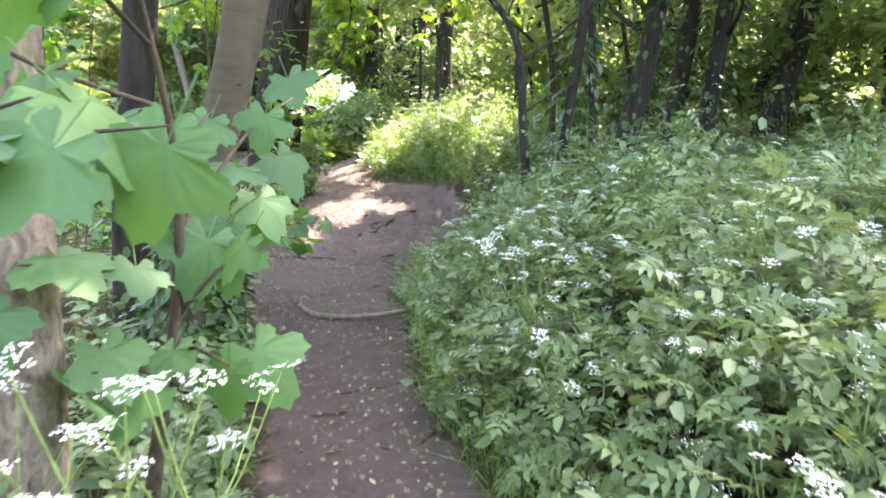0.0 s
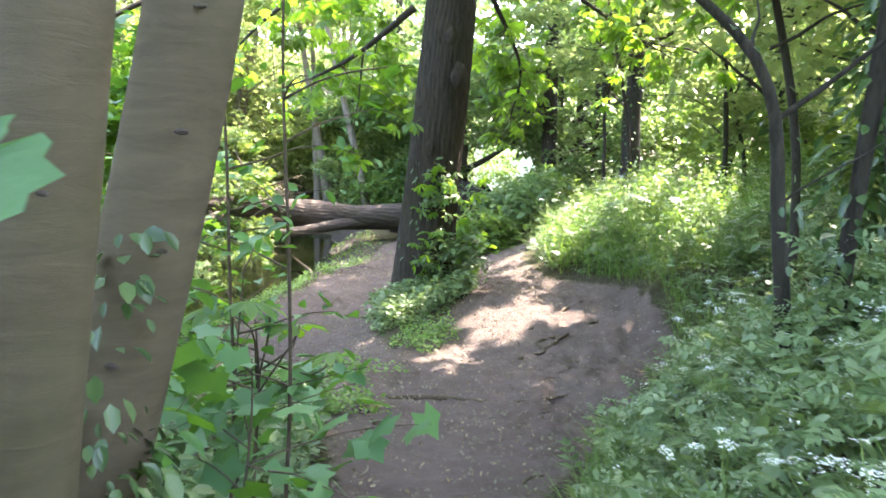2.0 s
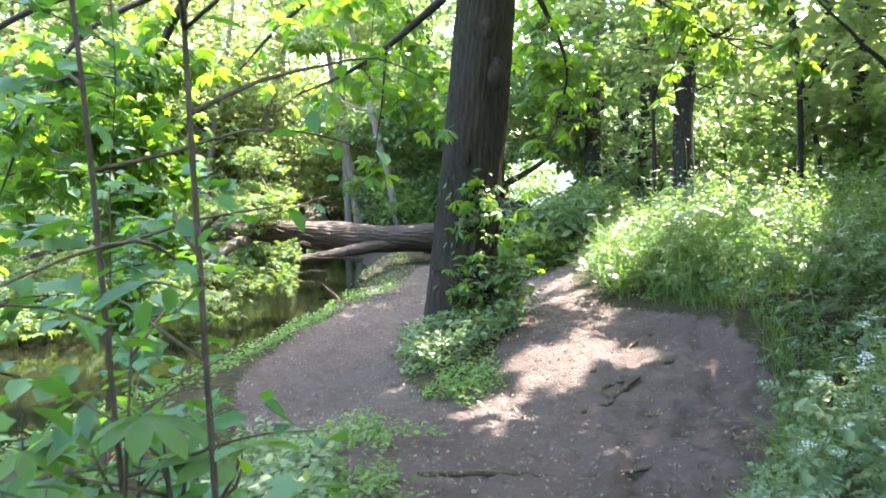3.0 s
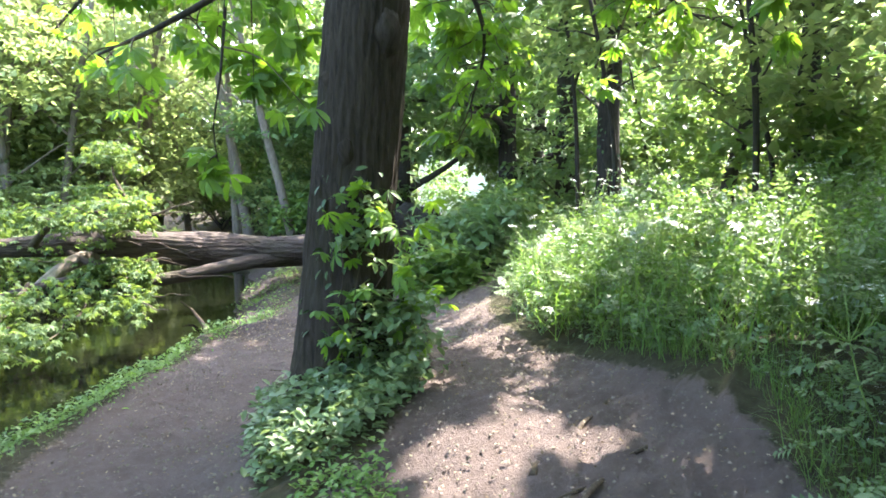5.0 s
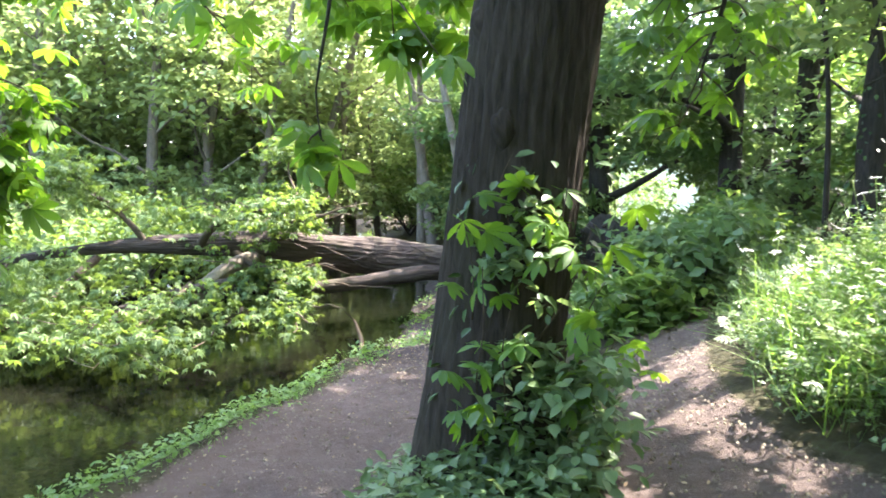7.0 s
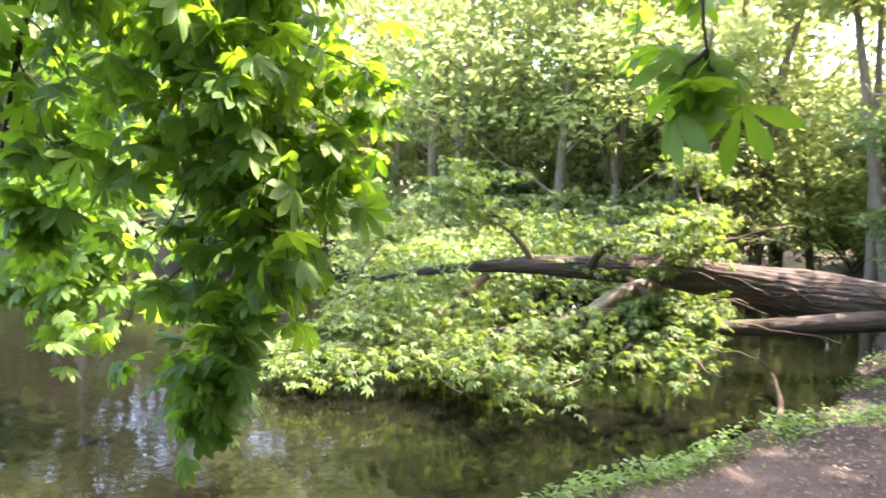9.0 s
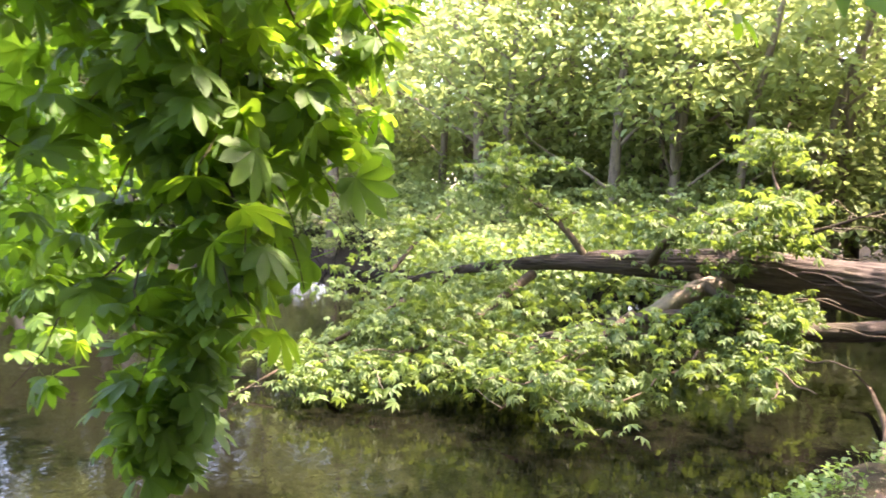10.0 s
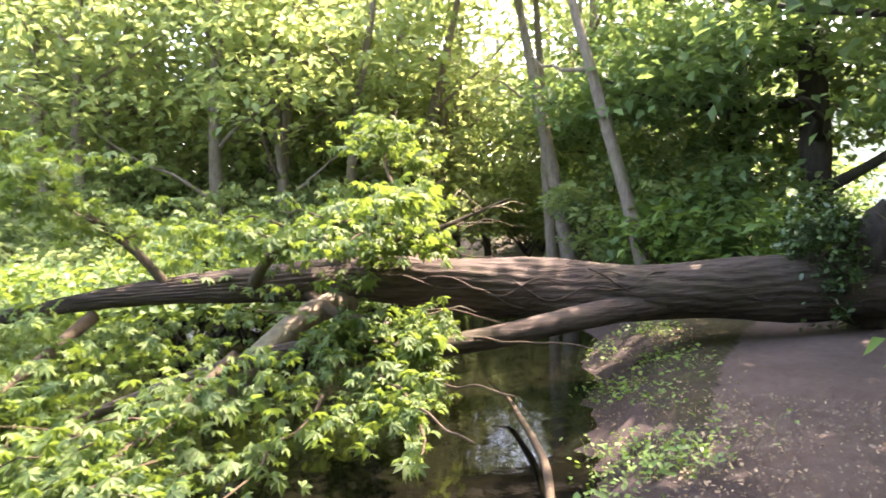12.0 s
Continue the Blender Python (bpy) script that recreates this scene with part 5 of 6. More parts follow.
BR = [[(-9.69, 17.2, 0.23, 0.085), (-9.21, 17, 0.04, 0.07), (-8.77, 16.9, -0.1, 0.06), (-8.24, 17, -0.16, 0.05), (-7.82, 17.3, -0.28, 0.02)],
      [(-9.9, 16.75, 0.1, 0.09), (-9.4, 16.6, 0.5, 0.06), (-8.8, 16.6, 0.75, 0.045), (-8.2, 16.8, 0.85, 0.03), (-7.6, 17.0, 1.15, 0.015)],
      [(-9.0, 17.6, 0.2, 0.07), (-8.6, 17.3, 0.55, 0.05), (-8.0, 17.2, 0.65, 0.035), (-7.2, 17.4, 0.95, 0.012)],
      [(-11.0, 15.75, 0.0, 0.08), (-10.8, 15.0, -0.35, 0.06), (-10.4, 14.2, -0.6, 0.05), (-10.2, 13.4, -0.75, 0.04), (-10.4, 12.7, -1.0, 0.03), (-10.35, 12.5, -1.3, 0.02)],
      [(-12.0, 15.0, -0.1, 0.06), (-11.6, 14.0, -0.4, 0.05), (-11.2, 13.2, -0.65, 0.04), (-11.0, 12.4, -0.9, 0.025), (-10.8, 11.7, -1.15, 0.01)],
      [(-10.4, 16.3, 0.1, 0.07), (-10.6, 16.0, 0.6, 0.05), (-11.1, 15.7, 1.1, 0.035), (-11.4, 15.5, 1.6, 0.015)],
      [(-9.2, 15.9, -0.3, 0.05), (-8.8, 15.0, -0.5, 0.04), (-8.6, 14.2, -0.7, 0.03), (-8.5, 13.6, -1.0, 0.012)],
      [(-10.0, 14.9, -0.7, 0.04), (-9.4, 14.2, -0.8, 0.035), (-9.0, 13.6, -0.95, 0.02)],
      [(-12.8, 14.4, -0.1, 0.05), (-13.2, 15.2, 0.5, 0.03), (-13.4, 15.8, 1.0, 0.015)],
      [(-8.6, 17.9, 0.2, 0.05), (-9.0, 18.4, 0.8, 0.035), (-9.6, 18.8, 1.5, 0.02), (-9.8, 19.4, 2.2, 0.01)]]
tip_points = []
for k, b in enumerate(BR):
    b = [(p[0], p[1], p[2], p[3] * 0.85) for p in b[:-1]] + [(*b[-1][:3], 0.004)]
    limb_ob = part("limb", tube(b, 9, 0.06, 0, 0, 0.1, k), TWIG, fallen)
    L = smooth_line(b, 0.05)
    for j in range(11):
        q = L[int(len(L) * rng.uniform(0.3, 0.99))]
        tw = limb_points(q[:3], rng.uniform(0, 6.28), rng.uniform(0.5, 1.3), max(0.006, q[3] * 0.35), 0.25, -0.5, 5, 700 + 11 * k + j, 0.25)
        tw = [(a, b2, max(c, WATER_Z + 0.03), r) for a, b2, c, r in tw]
        part("twig", tube(tw, 5, 0.12), TWIG if j % 2 else BARK_GREY, limb_ob)
        T = smooth_line(tw, 0.05)
        tip_points.append(T[:, :3])
sweep_leaves = []
for k, (start, a, ln) in enumerate((((-8.4, 17.2, -0.4), -0.6, 2.2), ((-8.0, 16.4, -0.5), -0.3, 1.9), ((-8.3, 16.0, -0.6), -0.9, 2.0), ((-7.9, 17.8, -0.42), -0.2, 1.5), ((-9.0, 15.4, -0.6), -0.8, 2.2), ((-9.6, 14.8, -0.7), -1.0, 1.8), ((-7.6, 16.2, -0.7), -0.5, 1.2))):
    sweep = [(px, py, max(pz_, -0.98), r) for px, py, pz_, r in limb_points(start, a, ln, 0.018, -0.12, 0.25, 7, 760 + k, 0.16)]
    part("limb", tube(sweep, 6, 0.08), TWIG, fallen)
    T = smooth_line(sweep, 0.05)[:, :3]
    sweep_leaves.append(T[rng.integers(len(T) // 4, len(T), 60)] + rng.normal(0, 1, (60, 3)) * (0.13, 0.13, 0.05))
tips = np.concatenate(tip_points)
g = np.random.default_rng(5)
P = tips[g.integers(0, len(tips), 760)].repeat(9, 0)
P = P + g.normal(0, 1, P.shape) * (0.16, 0.16, 0.045)
extra = np.concatenate([cloud(900, (-10.8, 15.0, -0.45), (2.6, 1.9, 0.4), 120, (0.13, 0.13, 0.05), 8), cloud(420, (-8.3, 15.9, -0.5), (1.4, 1.1, 0.35), 70, (0.12, 0.12, 0.05), 9), cloud(320, (-7.7, 16.7, -0.6), (0.9, 1.0, 0.3), 44, (0.12, 0.12, 0.05), 12), cloud(420, (-13.6, 15.4, -0.5), (2.0, 1.6, 0.5), 60, (0.14, 0.14, 0.05), 13), cloud(380, (-9.6, 17.0, 0.6), (1.9, 1.2, 0.6), 80, (0.12, 0.12, 0.05), 10), cloud(600, (-11.4, 14.9, -0.2), (2.2, 2.0, 0.7), 70, (0.13, 0.13, 0.05), 11)])
P = np.concatenate([P, extra] + sweep_leaves)
P = P[(P[:, 2] > WATER_Z + 0.12) & (pond(P[:, 0], P[:, 1]) > 0.35)]
part("crown", foliage(P, 0.095, 14, PALM_CHEAP, 0.42, 0.3), LEAF_FALLEN, fallen, "fresh pale green leaves still growing on the fallen crown")
# torn root plate with ivy
bm = bmesh.new()
bmesh.ops.create_icosphere(bm, subdivisions=4, radius=1.0)
for v in bm.verts:
    n3 = noise.noise(v.co * 2.5) * 0.35 + noise.noise(v.co * 7) * 0.18 + noise.noise(v.co * 15) * 0.07
    v.co *= 1 + n3
    v.co = Vector((v.co.x * 0.5, v.co.y * 0.85, v.co.z * 0.75))
    v.co = Matrix.Rotation(-0.85, 3, "Z") @ v.co + Vector((-4.25, 21.9, -0.15)) - fallen.location
me = bpy.data.meshes.new("root_plate")
bm.to_mesh(me)
bm.free()
me.polygons.foreach_set("use_smooth", np.full(len(me.polygons), True))
part("root_plate", me, BARK_DARK, fallen, "torn root plate caked with soil")
for k in range(14):
    a = k * 0.45
    s = (-4.3 + 0.3 * math.cos(a * 2), 21.8 + 0.3 * math.sin(a), -0.1 + 0.45 * math.sin(a))
    part("root", tube(limb_points(s, a + 4.0, rng.uniform(0.6, 1.1), 0.05, 0.5 * math.sin(a), 0, 5, 800 + k, 0.3, 0.15), 6, 0.1), BARK_GREY, fallen)
part("ivy", foliage(cloud(2200, (-5.05, 21.1, 0.1), (0.5, 0.5, 0.75), 50, (0.1, 0.1, 0.1), 88), 0.085, 89), LEAF_IVY, fallen, "dark ivy hanging over the butt of the trunk")

# a second log under it on the bank
lg = thing("log", (-5.6, 22.3, hz(-5.6, 22.3)), "short weathered log lying on the bank", "log")
z0 = hz(-5.6, 22.3)
part("trunk", tube([(-6.6, 22.0, z0 + 0.1, 0.17), (-6.0, 22.2, z0 + 0.14, 0.2), (-5.2, 22.4, z0 + 0.16, 0.21), (-4.6, 22.6, z0 + 0.16, 0.2)], 20, 0.08, 8, 0.02, 0.06), BARK_LOG, lg)


def stick(pts, r, label, name="stick"):
    P = [(x, y, height(x, y) + u, r * k) for x, y, u, k in pts]
    o = thing(name, P[0][:3], label, "stick")
    part("shaft", tube(P, 8, 0.05, 0, 0, 0.12, pts[0][0]), BARK_GREY, o)


stick([(-0.93, 4.82, 0.03, 0.8), (-0.82, 4.66, 0.01, 1), (-0.62, 4.58, 0.0, 1.0), (-0.4, 4.56, 0.01, 0.9), (-0.18, 4.6, 0.03, 0.6)], 0.02, "curved bare grey stick lying across the earth path")
sunk = thing("branch", (-6.2, 15.75, hz(-6.2, 15.75)), "bare bent branch lying in the muddy pond edge", "stick")
part("shaft", tube([(-6.15, 15.7, hz(-6.15, 15.7) + 0.02, 0.03), (-6.45, 16.3, -1.06, 0.034), (-6.85, 16.95, -1.08, 0.034), (-7.25, 17.5, -1.08, 0.028), (-7.6, 17.95, -1.05, 0.02), (-7.95, 18.2, -0.96, 0.008)], 9, 0.05, 0, 0, 0.14, 2.0), TWIG, sunk)
for k in range(16):
    L = PATH_MAIN if k % 2 else PATH_POND
    c = L[rng.integers(20, 60)]
    a, ln = rng.uniform(0, 6.28), rng.uniform(0.08, 0.25)
    x, y = c[0] + rng.uniform(-1, 1) * c[2], c[1]
    stick([(x, y, 0.0, 1), (x + ln * 0.5 * math.cos(a), y + ln * 0.5 * math.sin(a), 0.006, 1), (x + ln * math.cos(a + 0.3), y + ln * math.sin(a + 0.3), 0.0, 0.5)], 0.006, "small dry twig on the path", "twig")


# roots that cross the path
def root(pts, r, k):
    P = [(x, y, float(height(x, y)) - 0.04 + u, r * (0.7 - 0.4 * i / len(pts))) for i, (x, y, u) in enumerate(pts)]
    o = thing("tree_root", P[0][:3], "bare brown tree root crossing the path", "root", "roots on the path")
    part("strand", tube(P, 8, 0.05, 0, 0, 0.15, k), TWIG, o)


for k, (a, b, r) in enumerate((((-1.9, 7.6), (-0.2, 8.3), 0.035), ((-1.6, 6.8), (-1.9, 7.3), 0.04), ((-0.9, 9.6), (-0.35, 10.4), 0.04), ((-1.1, 9.2), (-0.6, 10.0), 0.03), ((-0.75, 9.0), (-0.2, 9.5), 0.04), ((-0.4, 6.4), (-0.85, 5.6), 0.018), ((-0.15, 3.6), (-0.6, 3.1), 0.018), ((0.0, 3.0), (-0.5, 2.75), 0.022), ((-1.0, 9.9), (-0.55, 10.9), 0.035), ((-0.6, 8.2), (-1.2, 8.6), 0.02), ((-3.6, 13.5), (-4.6, 13.0), 0.02))):
    pts = []
    for u in np.linspace(0, 1, 6):
        pts.append((a[0] + (b[0] - a[0]) * u + rng.normal(0, 0.05), a[1] + (b[1] - a[1]) * u + rng.normal(0, 0.05), 0.012 * math.sin(u * 9 + k) + 0.005))
    root(pts, r, k)

# ---- the wood across the pond ----
FAR = [(-14.8, 38, 0.0, 0.2), (-17.2, 41, 0.02, 0.22), (-13.6, 35.5, 0.02, 0.16), (-11.8, 37.5, -0.02, 0.18), (-18.2, 23.4, 0.06, 0.17), (-17.4, 24.6, 0.14, 0.15), (-16.6, 24.4, -0.06, 0.13), (-16.0, 25.2, 0.2, 0.13), (-21.4, 21.2, -0.03, 0.18), (-20.8, 21.6, 0.05, 0.15), (-26.0, 18.2, 0.03, 0.2), (-39.8, 6.6, 0.02, 0.25), (-41.5, 3.5, 0.0, 0.25), (-40.5, 10.5, -0.03, 0.22), (-44, 6, 0.0, 0.28), (-42, 0.5, 0.0, 0.25), (-46, 2, 0.0, 0.28), (-12.2, 33.0, 0.02, 0.2), (-10.6, 34.5, -0.03, 0.2), (-20, 25.5, 0.12, 0.12), (-18.6, 26, -0.1, 0.1), (-21.6, 23.0, 0.04, 0.12), (-25.5, 22, 0.1, 0.14), (-26.5, 27, -0.08, 0.13), (-23.2, 28.5, 0.14, 0.12), (-29, 26, 0.1, 0.14), (-31.5, 20.5, 0.12, 0.13), (-17.2, 31.5, 0.16, 0.13), (-15.6, 32.5, -0.12, 0.13), (-19.8, 33, 0.1, 0.12), (-22.5, 33, 0.02, 0.14), (-39, 4, 0.0, 0.3), (-44, 9, 0.0, 0.3), (-41, 15, 0.03, 0.3), (-33.5, 12.5, 0.05, 0.24), (-30.5, 17.0, -0.04, 0.22), (-23.8, 25.1, 0.05, 0.3), (-22.9, 25.6, 0.02, 0.28), (-17.6, 27.5, -0.04, 0.22), (-16.8, 28.2, 0.12, 0.2), (-16.2, 27.8, 0.3, 0.16), (-15.9, 29.5, 0.1, 0.2), (-19.0, 30, 0.02, 0.22), (-27, 24, 0.06, 0.25), (-28.5, 20, 0.0, 0.24), (-30, 23, -0.05, 0.22), (-33, 16, 0.05, 0.26), (-35, 19, 0.0, 0.28), (-38, 12, 0.02, 0.3), (-21, 31, -0.1, 0.22), (-25, 29, 0.06, 0.24), (-20.5, 27, 0.1, 0.16), (-31, 27, 0.0, 0.25), (-18, 34, 0.04, 0.25), (-27, 34, 0.0, 0.28), (-36, 26, 0.0, 0.3), (-42, 20, 0.0, 0.3), (-24, 39, 0.0, 0.28)]
for i, (x, y, lx, r) in enumerate(FAR):
    b = on_ground(x, y)
    hgt, up = (19, 1.5) if x < -30 else (13, 1.0)
    st = [(x, y, b[2] - 0.2, r * 1.2), (x + lx * 2, y, b[2] + 2, r), (x + lx * 5, y, b[2] + 5, r * 0.8), (x + lx * 8, y + 0.2, b[2] + 8, r * 0.55), (x + lx * hgt, y, b[2] + hgt, r * 0.2)]
    lim = [limb_points((x + lx * z, y, b[2] + z), a + i, ln, r * 0.35, 0.7, 0, 5, 40 * i + k) for k, (z, a, ln) in enumerate(((2.8, 0.2, 3.0), (4.0, 2.3, 3.4), (5.2, 4.1, 3.0), (6.4, 1.2, 2.6)))]
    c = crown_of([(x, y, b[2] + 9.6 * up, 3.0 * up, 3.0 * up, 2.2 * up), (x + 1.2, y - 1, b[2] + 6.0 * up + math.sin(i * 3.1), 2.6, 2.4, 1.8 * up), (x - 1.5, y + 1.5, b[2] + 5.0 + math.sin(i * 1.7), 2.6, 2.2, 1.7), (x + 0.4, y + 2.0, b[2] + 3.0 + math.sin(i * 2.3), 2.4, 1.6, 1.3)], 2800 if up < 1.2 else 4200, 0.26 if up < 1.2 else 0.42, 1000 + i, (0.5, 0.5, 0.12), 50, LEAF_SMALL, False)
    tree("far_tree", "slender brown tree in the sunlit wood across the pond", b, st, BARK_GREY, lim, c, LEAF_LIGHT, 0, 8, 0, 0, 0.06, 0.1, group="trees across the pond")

g = np.random.default_rng(99)
shrubs = [(x, y) for x, y in zip(g.uniform(-48, -14, 900), g.uniform(0, 42, 900)) if -5.5 < pond(np.array(x), np.array(y)) < -0.3][:88]
for i, (x, y) in enumerate(shrubs):
    b = on_ground(x, y)
    s = g.uniform(0.8, 1.7)
    t = thing("shrub", b, "leafy pale green shrub on the far bank of the pond", "shrub", "shrubs on the far bank")
    for k in range(4):
        part("stem", tube(limb_points(b, 1.6 * k + i, 1.6 * s, 0.03, 1.2, -0.6, 5, 1200 + 5 * i + k), 5, 0.25), BARK_DARK, t)
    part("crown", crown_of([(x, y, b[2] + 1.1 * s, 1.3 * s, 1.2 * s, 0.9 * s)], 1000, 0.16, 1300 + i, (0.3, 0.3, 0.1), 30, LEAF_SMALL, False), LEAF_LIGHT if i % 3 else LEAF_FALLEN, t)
for i, (x, y, s) in enumerate(((-13.2, 18.3, 0.9), (-14.4, 19.6, 1.1), (-15.5, 21.5, 1.0), (-13.6, 16.4, 0.7), (-17.5, 19.8, 1.0), (-19.5, 18.2, 1.0), (-16.8, 22.6, 1.5), (-15.2, 24.2, 1.4), (-19.2, 21.2, 1.6), (-21.8, 19.0, 1.5), (-24.0, 17.4, 1.5), (-13.4, 22.4, 1.0), (-12.2, 21.2, 0.8), (-16.2, 26.2, 1.6), (-26.5, 15.2, 1.5), (-16.0, 17.6, 0.8), (-11.6, 19.4, 0.7))):
    t = thing("shrub", (x, y, WATER_Z), "pale green willow shrub growing out of the pond edge", "shrub", "shrubs on the far bank")
    for k in range(5):
        part("stem", tube(limb_points((x, y, WATER_Z - 0.1), 1.3 * k + i, 1.8 * s, 0.03, 1.0, -0.5, 5, 1400 + 5 * i + k), 5, 0.2), BARK_DARK, t)
    part("crown", crown_of([(x, y, WATER_Z + 1.2 * s, 1.3 * s, 1.2 * s, 0.8 * s)], 1700, 0.15, 1420 + i, (0.34, 0.34, 0.07), 46, LEAF_SMALL, False), LEAF_FALLEN if i < 4 or i > 14 else LEAF_LIGHT, t)
# stump lit by the sun at the far left of the pond
sx, sy = -36.6, 9.0
stump = thing("tree_stump", (sx, sy, hz(sx, sy)), "broken pale tree stump at the water's edge", "stump")
part("trunk", tube([(sx, sy, WATER_Z - 0.2, 0.6), (sx, sy, 0.6, 0.48), (sx - 0.1, sy, 1.8, 0.44), (sx - 0.1, sy, 3.2, 0.25)], 24, 0.12, 10, 0.06, 0.12), BARK_ROUGH, stump)

# leaning pale trunks beyond the fallen tree, and the dark trees by the path
for i, (x, y, lx, ly, r, mat, lab) in enumerate(((-10.5, 26.9, -0.17, 0, 0.16, BARK_GREY, "slim pale leaning trunk beyond the fallen tree"), (-7.95, 24.2, -0.24, 0, 0.12, BARK_GREY, "slim grey leaning trunk beyond the fallen tree"), (-11.4, 27.8, -0.02, 0, 0.13, BARK_GREY, "slim upright trunk beyond the fallen tree"))):
    b = (x, y, max(hz(x, y), WATER_Z))
    st = [(x, y, b[2] - 0.3, r * 1.15), (x + lx * 1.5, y, b[2] + 1.5, r), (x + lx * 3.5, y, b[2] + 3.5, r * 0.85), (x + lx * 6, y, b[2] + 6, r * 0.6), (x + lx * 10, y, b[2] + 10, r * 0.25)]
    tree("leaning_tree", lab, b, st, mat, [limb_points((x + lx * 4, y, b[2] + 4), 2.5, 3, 0.05, 0.3, 0, 6, 60 + i)], crown_of([(x + lx * 8, y, b[2] + 8, 2.4, 2.4, 1.6)], 2500, 0.22, 1500 + i, holes=False), LEAF_LIGHT, 0, 14)
for i, (x, y, lx, r) in enumerate(((-5.5, 26.2, -0.01, 0.28), (-7.2, 27.5, 0.05, 0.22), (-9.2, 31, 0, 0.25), (-2.0, 31, 0.05, 0.28), (-2.2, 22.8, 0.0, 0.22), (-8.4, 33, 0.0, 0.25), (-12.5, 36, 0, 0.25), (-2.5, 28.5, 0.0, 0.2))):
    b = on_ground(x, y)
    st = [(x, y, b[2] - 0.1, r * 1.25), (x + lx, y, b[2] + 1, r), (x + lx * 3, y, b[2] + 3, r * 0.9), (x + lx * 6, y, b[2] + 6, r * 0.7), (x + lx * 12, y, b[2] + 12, r * 0.3)]
    lim = [limb_points((x + lx * 2, y, b[2] + z), a, ln, r * 0.45, s, be, 6, 90 * i + k) for k, (z, a, ln, s, be) in enumerate(((1.6, 0.1, 3.0, 0.5, 0.2), (3.2, 3.3, 4.2, 0.0, 0.5), (4.0, 2.4, 3.4, 0.2, 0.3), (2.6, 4.6, 2.5, 0.4, -0.5)))]
    boughs = [(x - 2.0, y - 1.2, b[2] + 3.9, 1.9, 1.4, 1.0), (x + 0.2, y - 1.0, b[2] + 5.0, 2.2, 2.0, 1.3), (x - 1.0, y + 0.8, b[2] + 2.8, 1.6, 1.4, 0.8), (x, y, b[2] + 8, 3, 3, 2.2)]
    t = tree("shade_tree", "dark broad-leaved tree with hanging boughs by the path", b, st, BARK_DARK, lim, crown_of(boughs, 6200, 0.235, 1600 + i, (0.36, 0.36, 0.12), 60), LEAF_DARK, 0, 18, 14, 0.02, 0.05, 0.1, group="dark trees by the path")
    if i == 0:
        # unseen limb and leaves, added to block sun from the fallen crown
        reach = [(x, y, b[2] + 7, 0.14), (x - 0.6, y - 3, 9.0, 0.1), (x - 1.6, y - 5.5, 9.9, 0.06), (x - 3.0, y - 7, 10.1, 0.02)]
        part("limb", tube(reach, 9, 0.3, 0, 0, 0.06, 3), BARK_DARK, t, "added unseen limb whose leaves shade the fallen crown")
        part("bough_leaves", crown_of([(-7.4, 20.6, 10.0, 3.0, 2.2, 0.6), (-9.6, 20.0, 10.0, 2.4, 2.2, 0.6)], 1700, 0.3, 1690, (0.5, 0.5, 0.16), 40), LEAF_CANOPY, t)
for i, (x, y, s) in enumerate(((-7.6, 24.6, 1.0), (-6.6, 25.4, 1.2), (-5.9, 24.0, 0.8), (-9.2, 27.2, 1.4), (-10.8, 30.5, 1.6), (-2.2, 24.6, 0.8), (-2.0, 20.6, 0.7), (-2.2, 18.6, 0.7), (-2.9, 17.2, 0.4), (-0.6, 23, 1.5), (1.4, 25, 1.8), (-1.0, 27, 1.5), (4.0, 26, 2.0), (7, 23, 2.0), (-2.6, 30.6, 1.2), (-6.3, 34.5, 1.5), (-14, 33, 1.8), (-17, 38, 1.8), (-21, 44, 2.2), (-12, 41, 2.2), (-10, 38, 2.2), (0.6, 34, 2.2), (4, 32, 2.4), (5.5, 11.5, 1.5), (7, 9.5, 1.7), (4.4, 13.8, 1.2), (6.5, 14, 1.9), (9, 12, 2.2), (3.6, 16.4, 1.2), (8, 17, 2.2), (5, 19, 1.7), (10, 8, 2.0), (6.4, 7.4, 1.2), (-8.4, 26.0, 1.5), (-7.0, 30, 1.9))):
    b = on_ground(x, y)
    t = thing("shrub", b, "dense dark green woodland shrub", "shrub", "dark woodland shrubs")
    for k in range(3):
        part("stem", tube(limb_points(b, 2.1 * k + i, 1.5 * s, 0.03, 1.2, -0.6, 5, 1700 + 5 * i + k), 5, 0.25), BARK_DARK, t)
    part("crown", crown_of([(x, y, b[2] + 1.0 * s, 1.3 * s, 1.2 * s, 1.0 * s)], 2000, 0.19, 1720 + i, (0.28, 0.28, 0.12), 36, LEAF_SMALL, False), LEAF_LIGHT if i > 23 and i % 3 == 0 else LEAF_DARK if i % 2 else LEAF_CANOPY, t)

# sunlit lawn beyond the wood
xs, ys = np.meshgrid(np.linspace(-9, 3, 25), np.linspace(33, 62, 40))
LF = np.array([(j * 25 + i, j * 25 + i + 1, (j + 1) * 25 + i + 1, (j + 1) * 25 + i) for j in range(39) for i in range(24)])
lawn = mesh_of("lawn", np.stack([xs, ys, height(xs, ys) + 0.06], -1).reshape(-1, 3), LF)
lawn.materials.append(LEAF_GRASS)
tagged(new("lawn", lawn), "sunlit mown lawn beyond the trees", "lawn", kind="structure")

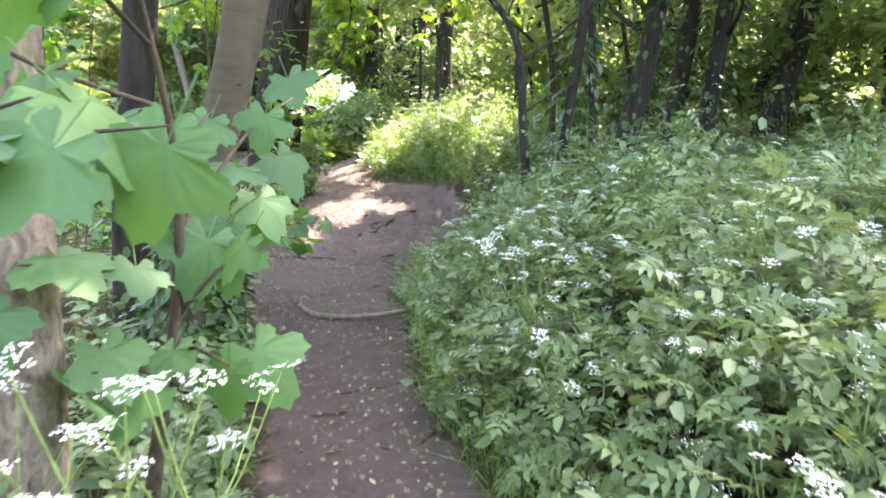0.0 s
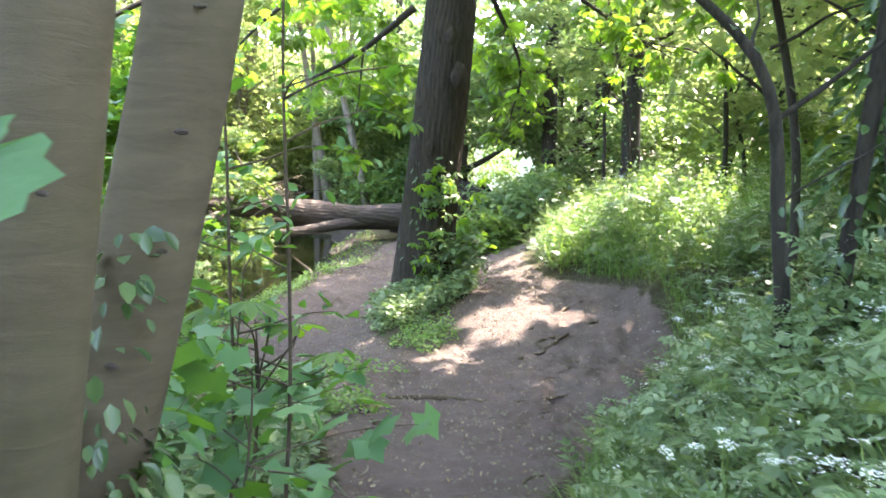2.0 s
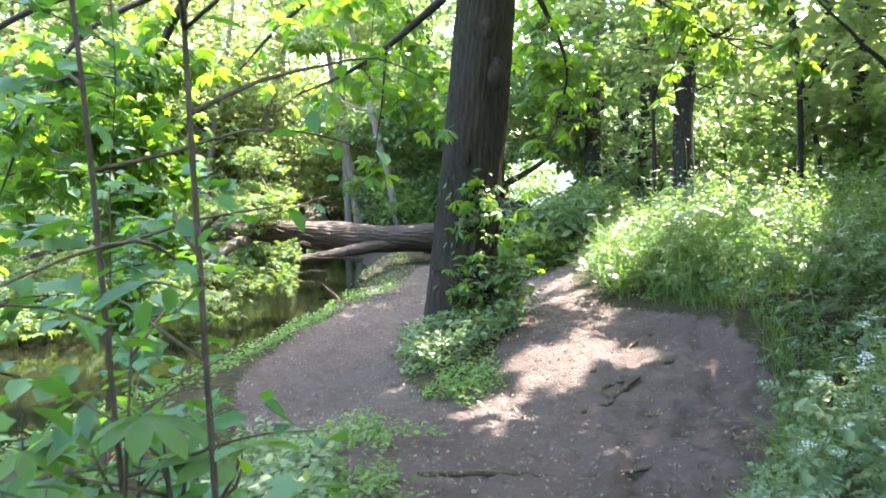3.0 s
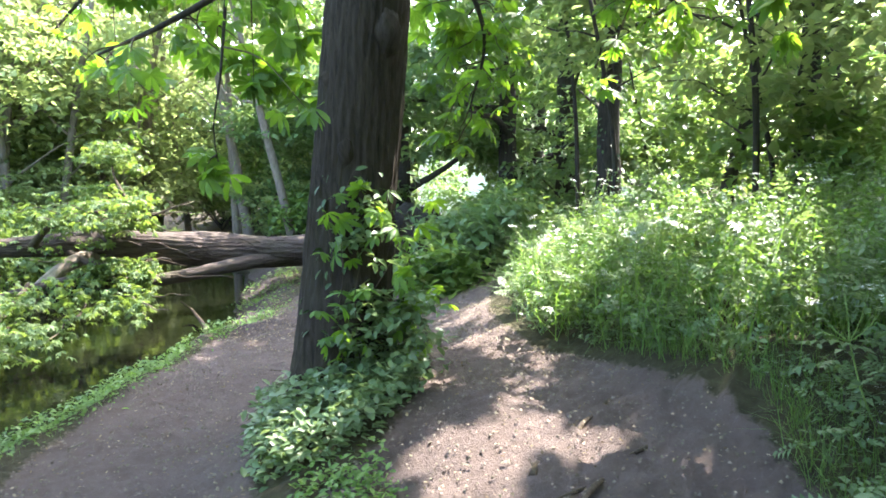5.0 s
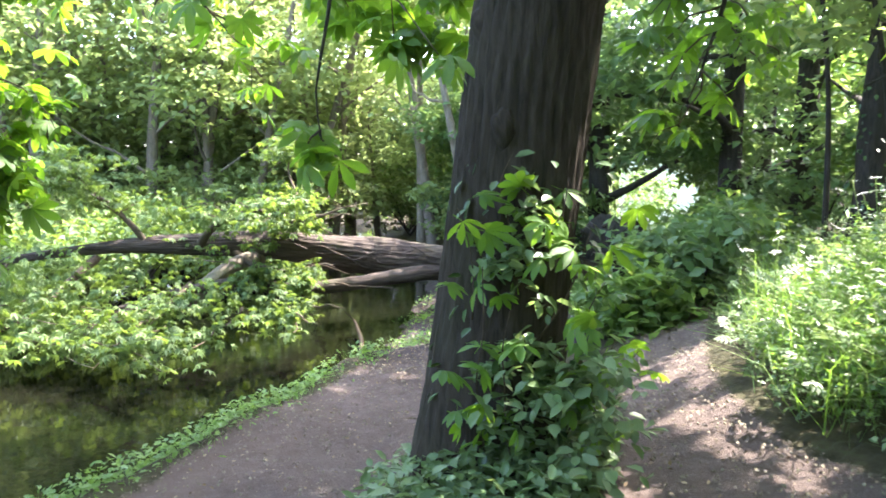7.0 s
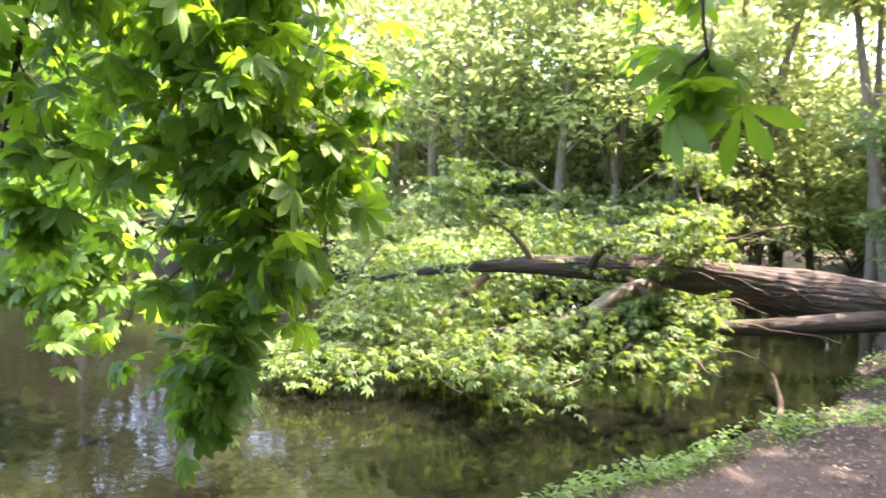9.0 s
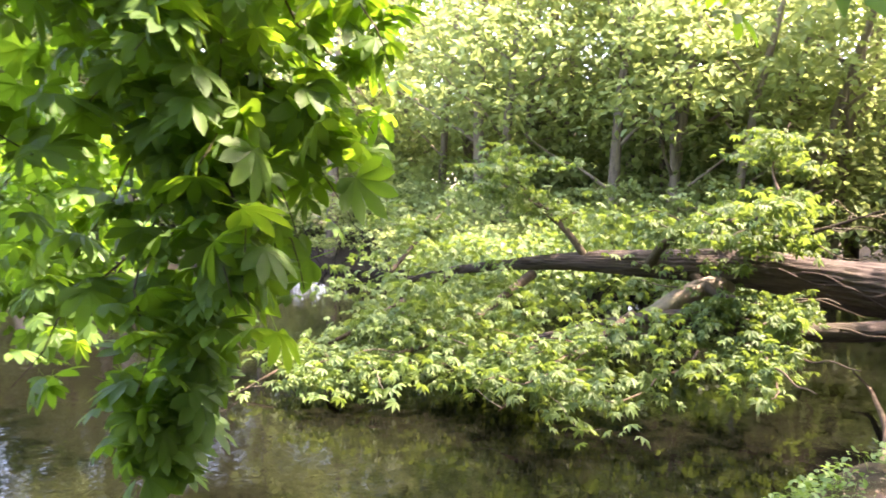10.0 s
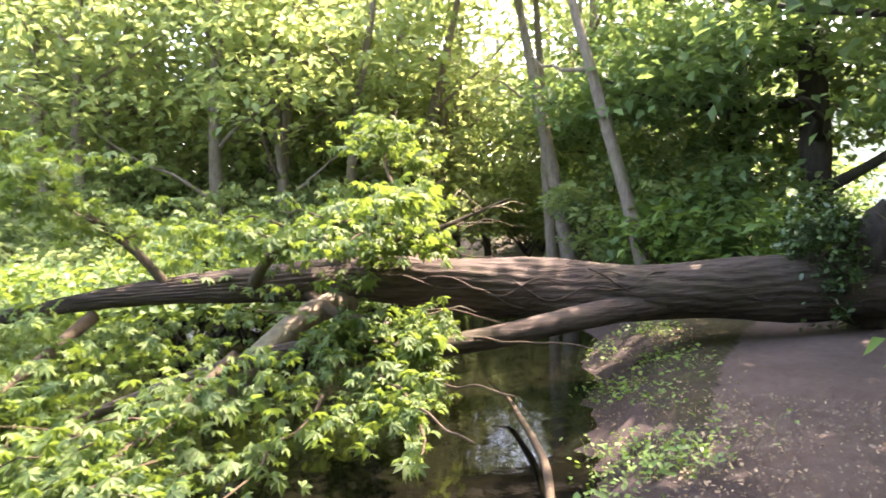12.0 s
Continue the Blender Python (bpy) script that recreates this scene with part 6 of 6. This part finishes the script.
# a pale house glimpsed through the trees
hx, hy = -5.3, 42.0
bz = hz(hx, hy)
house = thing("house", (hx, hy, bz), "pale rendered house glimpsed through the trees", "house")
part("wall", (np.array([(hx - 3, hy, bz), (hx + 3, hy, bz), (hx + 3, hy, bz + 3), (hx, hy, bz + 5.2), (hx - 3, hy, bz + 3), (hx - 3, hy + 6, bz), (hx + 3, hy + 6, bz), (hx + 3, hy + 6, bz + 3), (hx, hy + 6, bz + 5.2), (hx - 3, hy + 6, bz + 3)]), [(0, 1, 2, 3, 4), (9, 8, 7, 6, 5), (1, 6, 7, 2), (5, 0, 4, 9)], False), RENDERWALL, house)
for sg in (-1, 1):
    part("roof", (np.array([(hx + sg * 3.3, hy - 0.3, bz + 2.85), (hx + sg * 3.3, hy + 6.3, bz + 2.85), (hx, hy + 6.3, bz + 5.35), (hx, hy - 0.3, bz + 5.35), (hx + sg * 3.3, hy - 0.3, bz + 3.0), (hx + sg * 3.3, hy + 6.3, bz + 3.0), (hx, hy + 6.3, bz + 5.5), (hx, hy - 0.3, bz + 5.5)]), [(0, 1, 2, 3), (7, 6, 5, 4), (0, 4, 5, 1), (3, 2, 6, 7), (0, 3, 7, 4), (1, 5, 6, 2)], False), BARK_LOG, house)

# the wood all round, out to the edge of sight
for i in range(26):
    a = 2 * math.pi * i / 26 + 0.1
    rad = 46 + 7 * math.sin(i * 2.3)
    x, y = -8 + rad * math.cos(a), 14 + rad * math.sin(a)
    b = on_ground(x, y)
    t = thing("woodland_edge", b, "distant belt of leafy woodland trees", "trees", "distant woodland", "stuff")
    for k in range(5):
        px, py = x + rng.uniform(-5, 5), y + rng.uniform(-3, 3)
        part("trunk", tube([(px, py, b[2] - 1, 0.3), (px, py, b[2] + 5, 0.25), (px + 0.4, py, b[2] + 12, 0.1)], 7, 1.0), BARK_GREY, t)
    # the belt beyond the pond gets the paler leaves, haze painted into them
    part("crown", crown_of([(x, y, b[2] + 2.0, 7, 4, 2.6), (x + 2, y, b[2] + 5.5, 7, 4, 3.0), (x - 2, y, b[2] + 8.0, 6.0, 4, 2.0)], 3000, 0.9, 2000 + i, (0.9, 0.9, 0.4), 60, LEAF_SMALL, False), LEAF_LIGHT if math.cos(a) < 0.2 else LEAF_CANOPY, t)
# woodland behind the start
for i, (x, y) in enumerate(((-4, -4), (1, -6), (5, -3), (-8, -2), (-3, -9), (9, 2), (10, 7), (7, -8), (-6, 2.5))):
    b = on_ground(x, y)
    tree("woodland_tree", "slender dark woodland tree trunk", b, [(x, y, b[2] - 0.1, 0.22), (x, y, b[2] + 3, 0.17), (x + 0.3, y, b[2] + 7, 0.12), (x + 0.4, y, b[2] + 11, 0.04)], BARK_DARK, [limb_points((x, y, b[2] + 3.5), 1.7 * i, 2.5, 0.05, 0.6, 0, 5, 2100 + i)],
         crown_of([(x, y, b[2] + 7.5, 3, 3, 2.2), (x + 1, y, b[2] + 4, 2, 2, 1)], 2200, 0.24, 2110 + i), LEAF_CANOPY, 0, 12, group="dark trees on the bank")
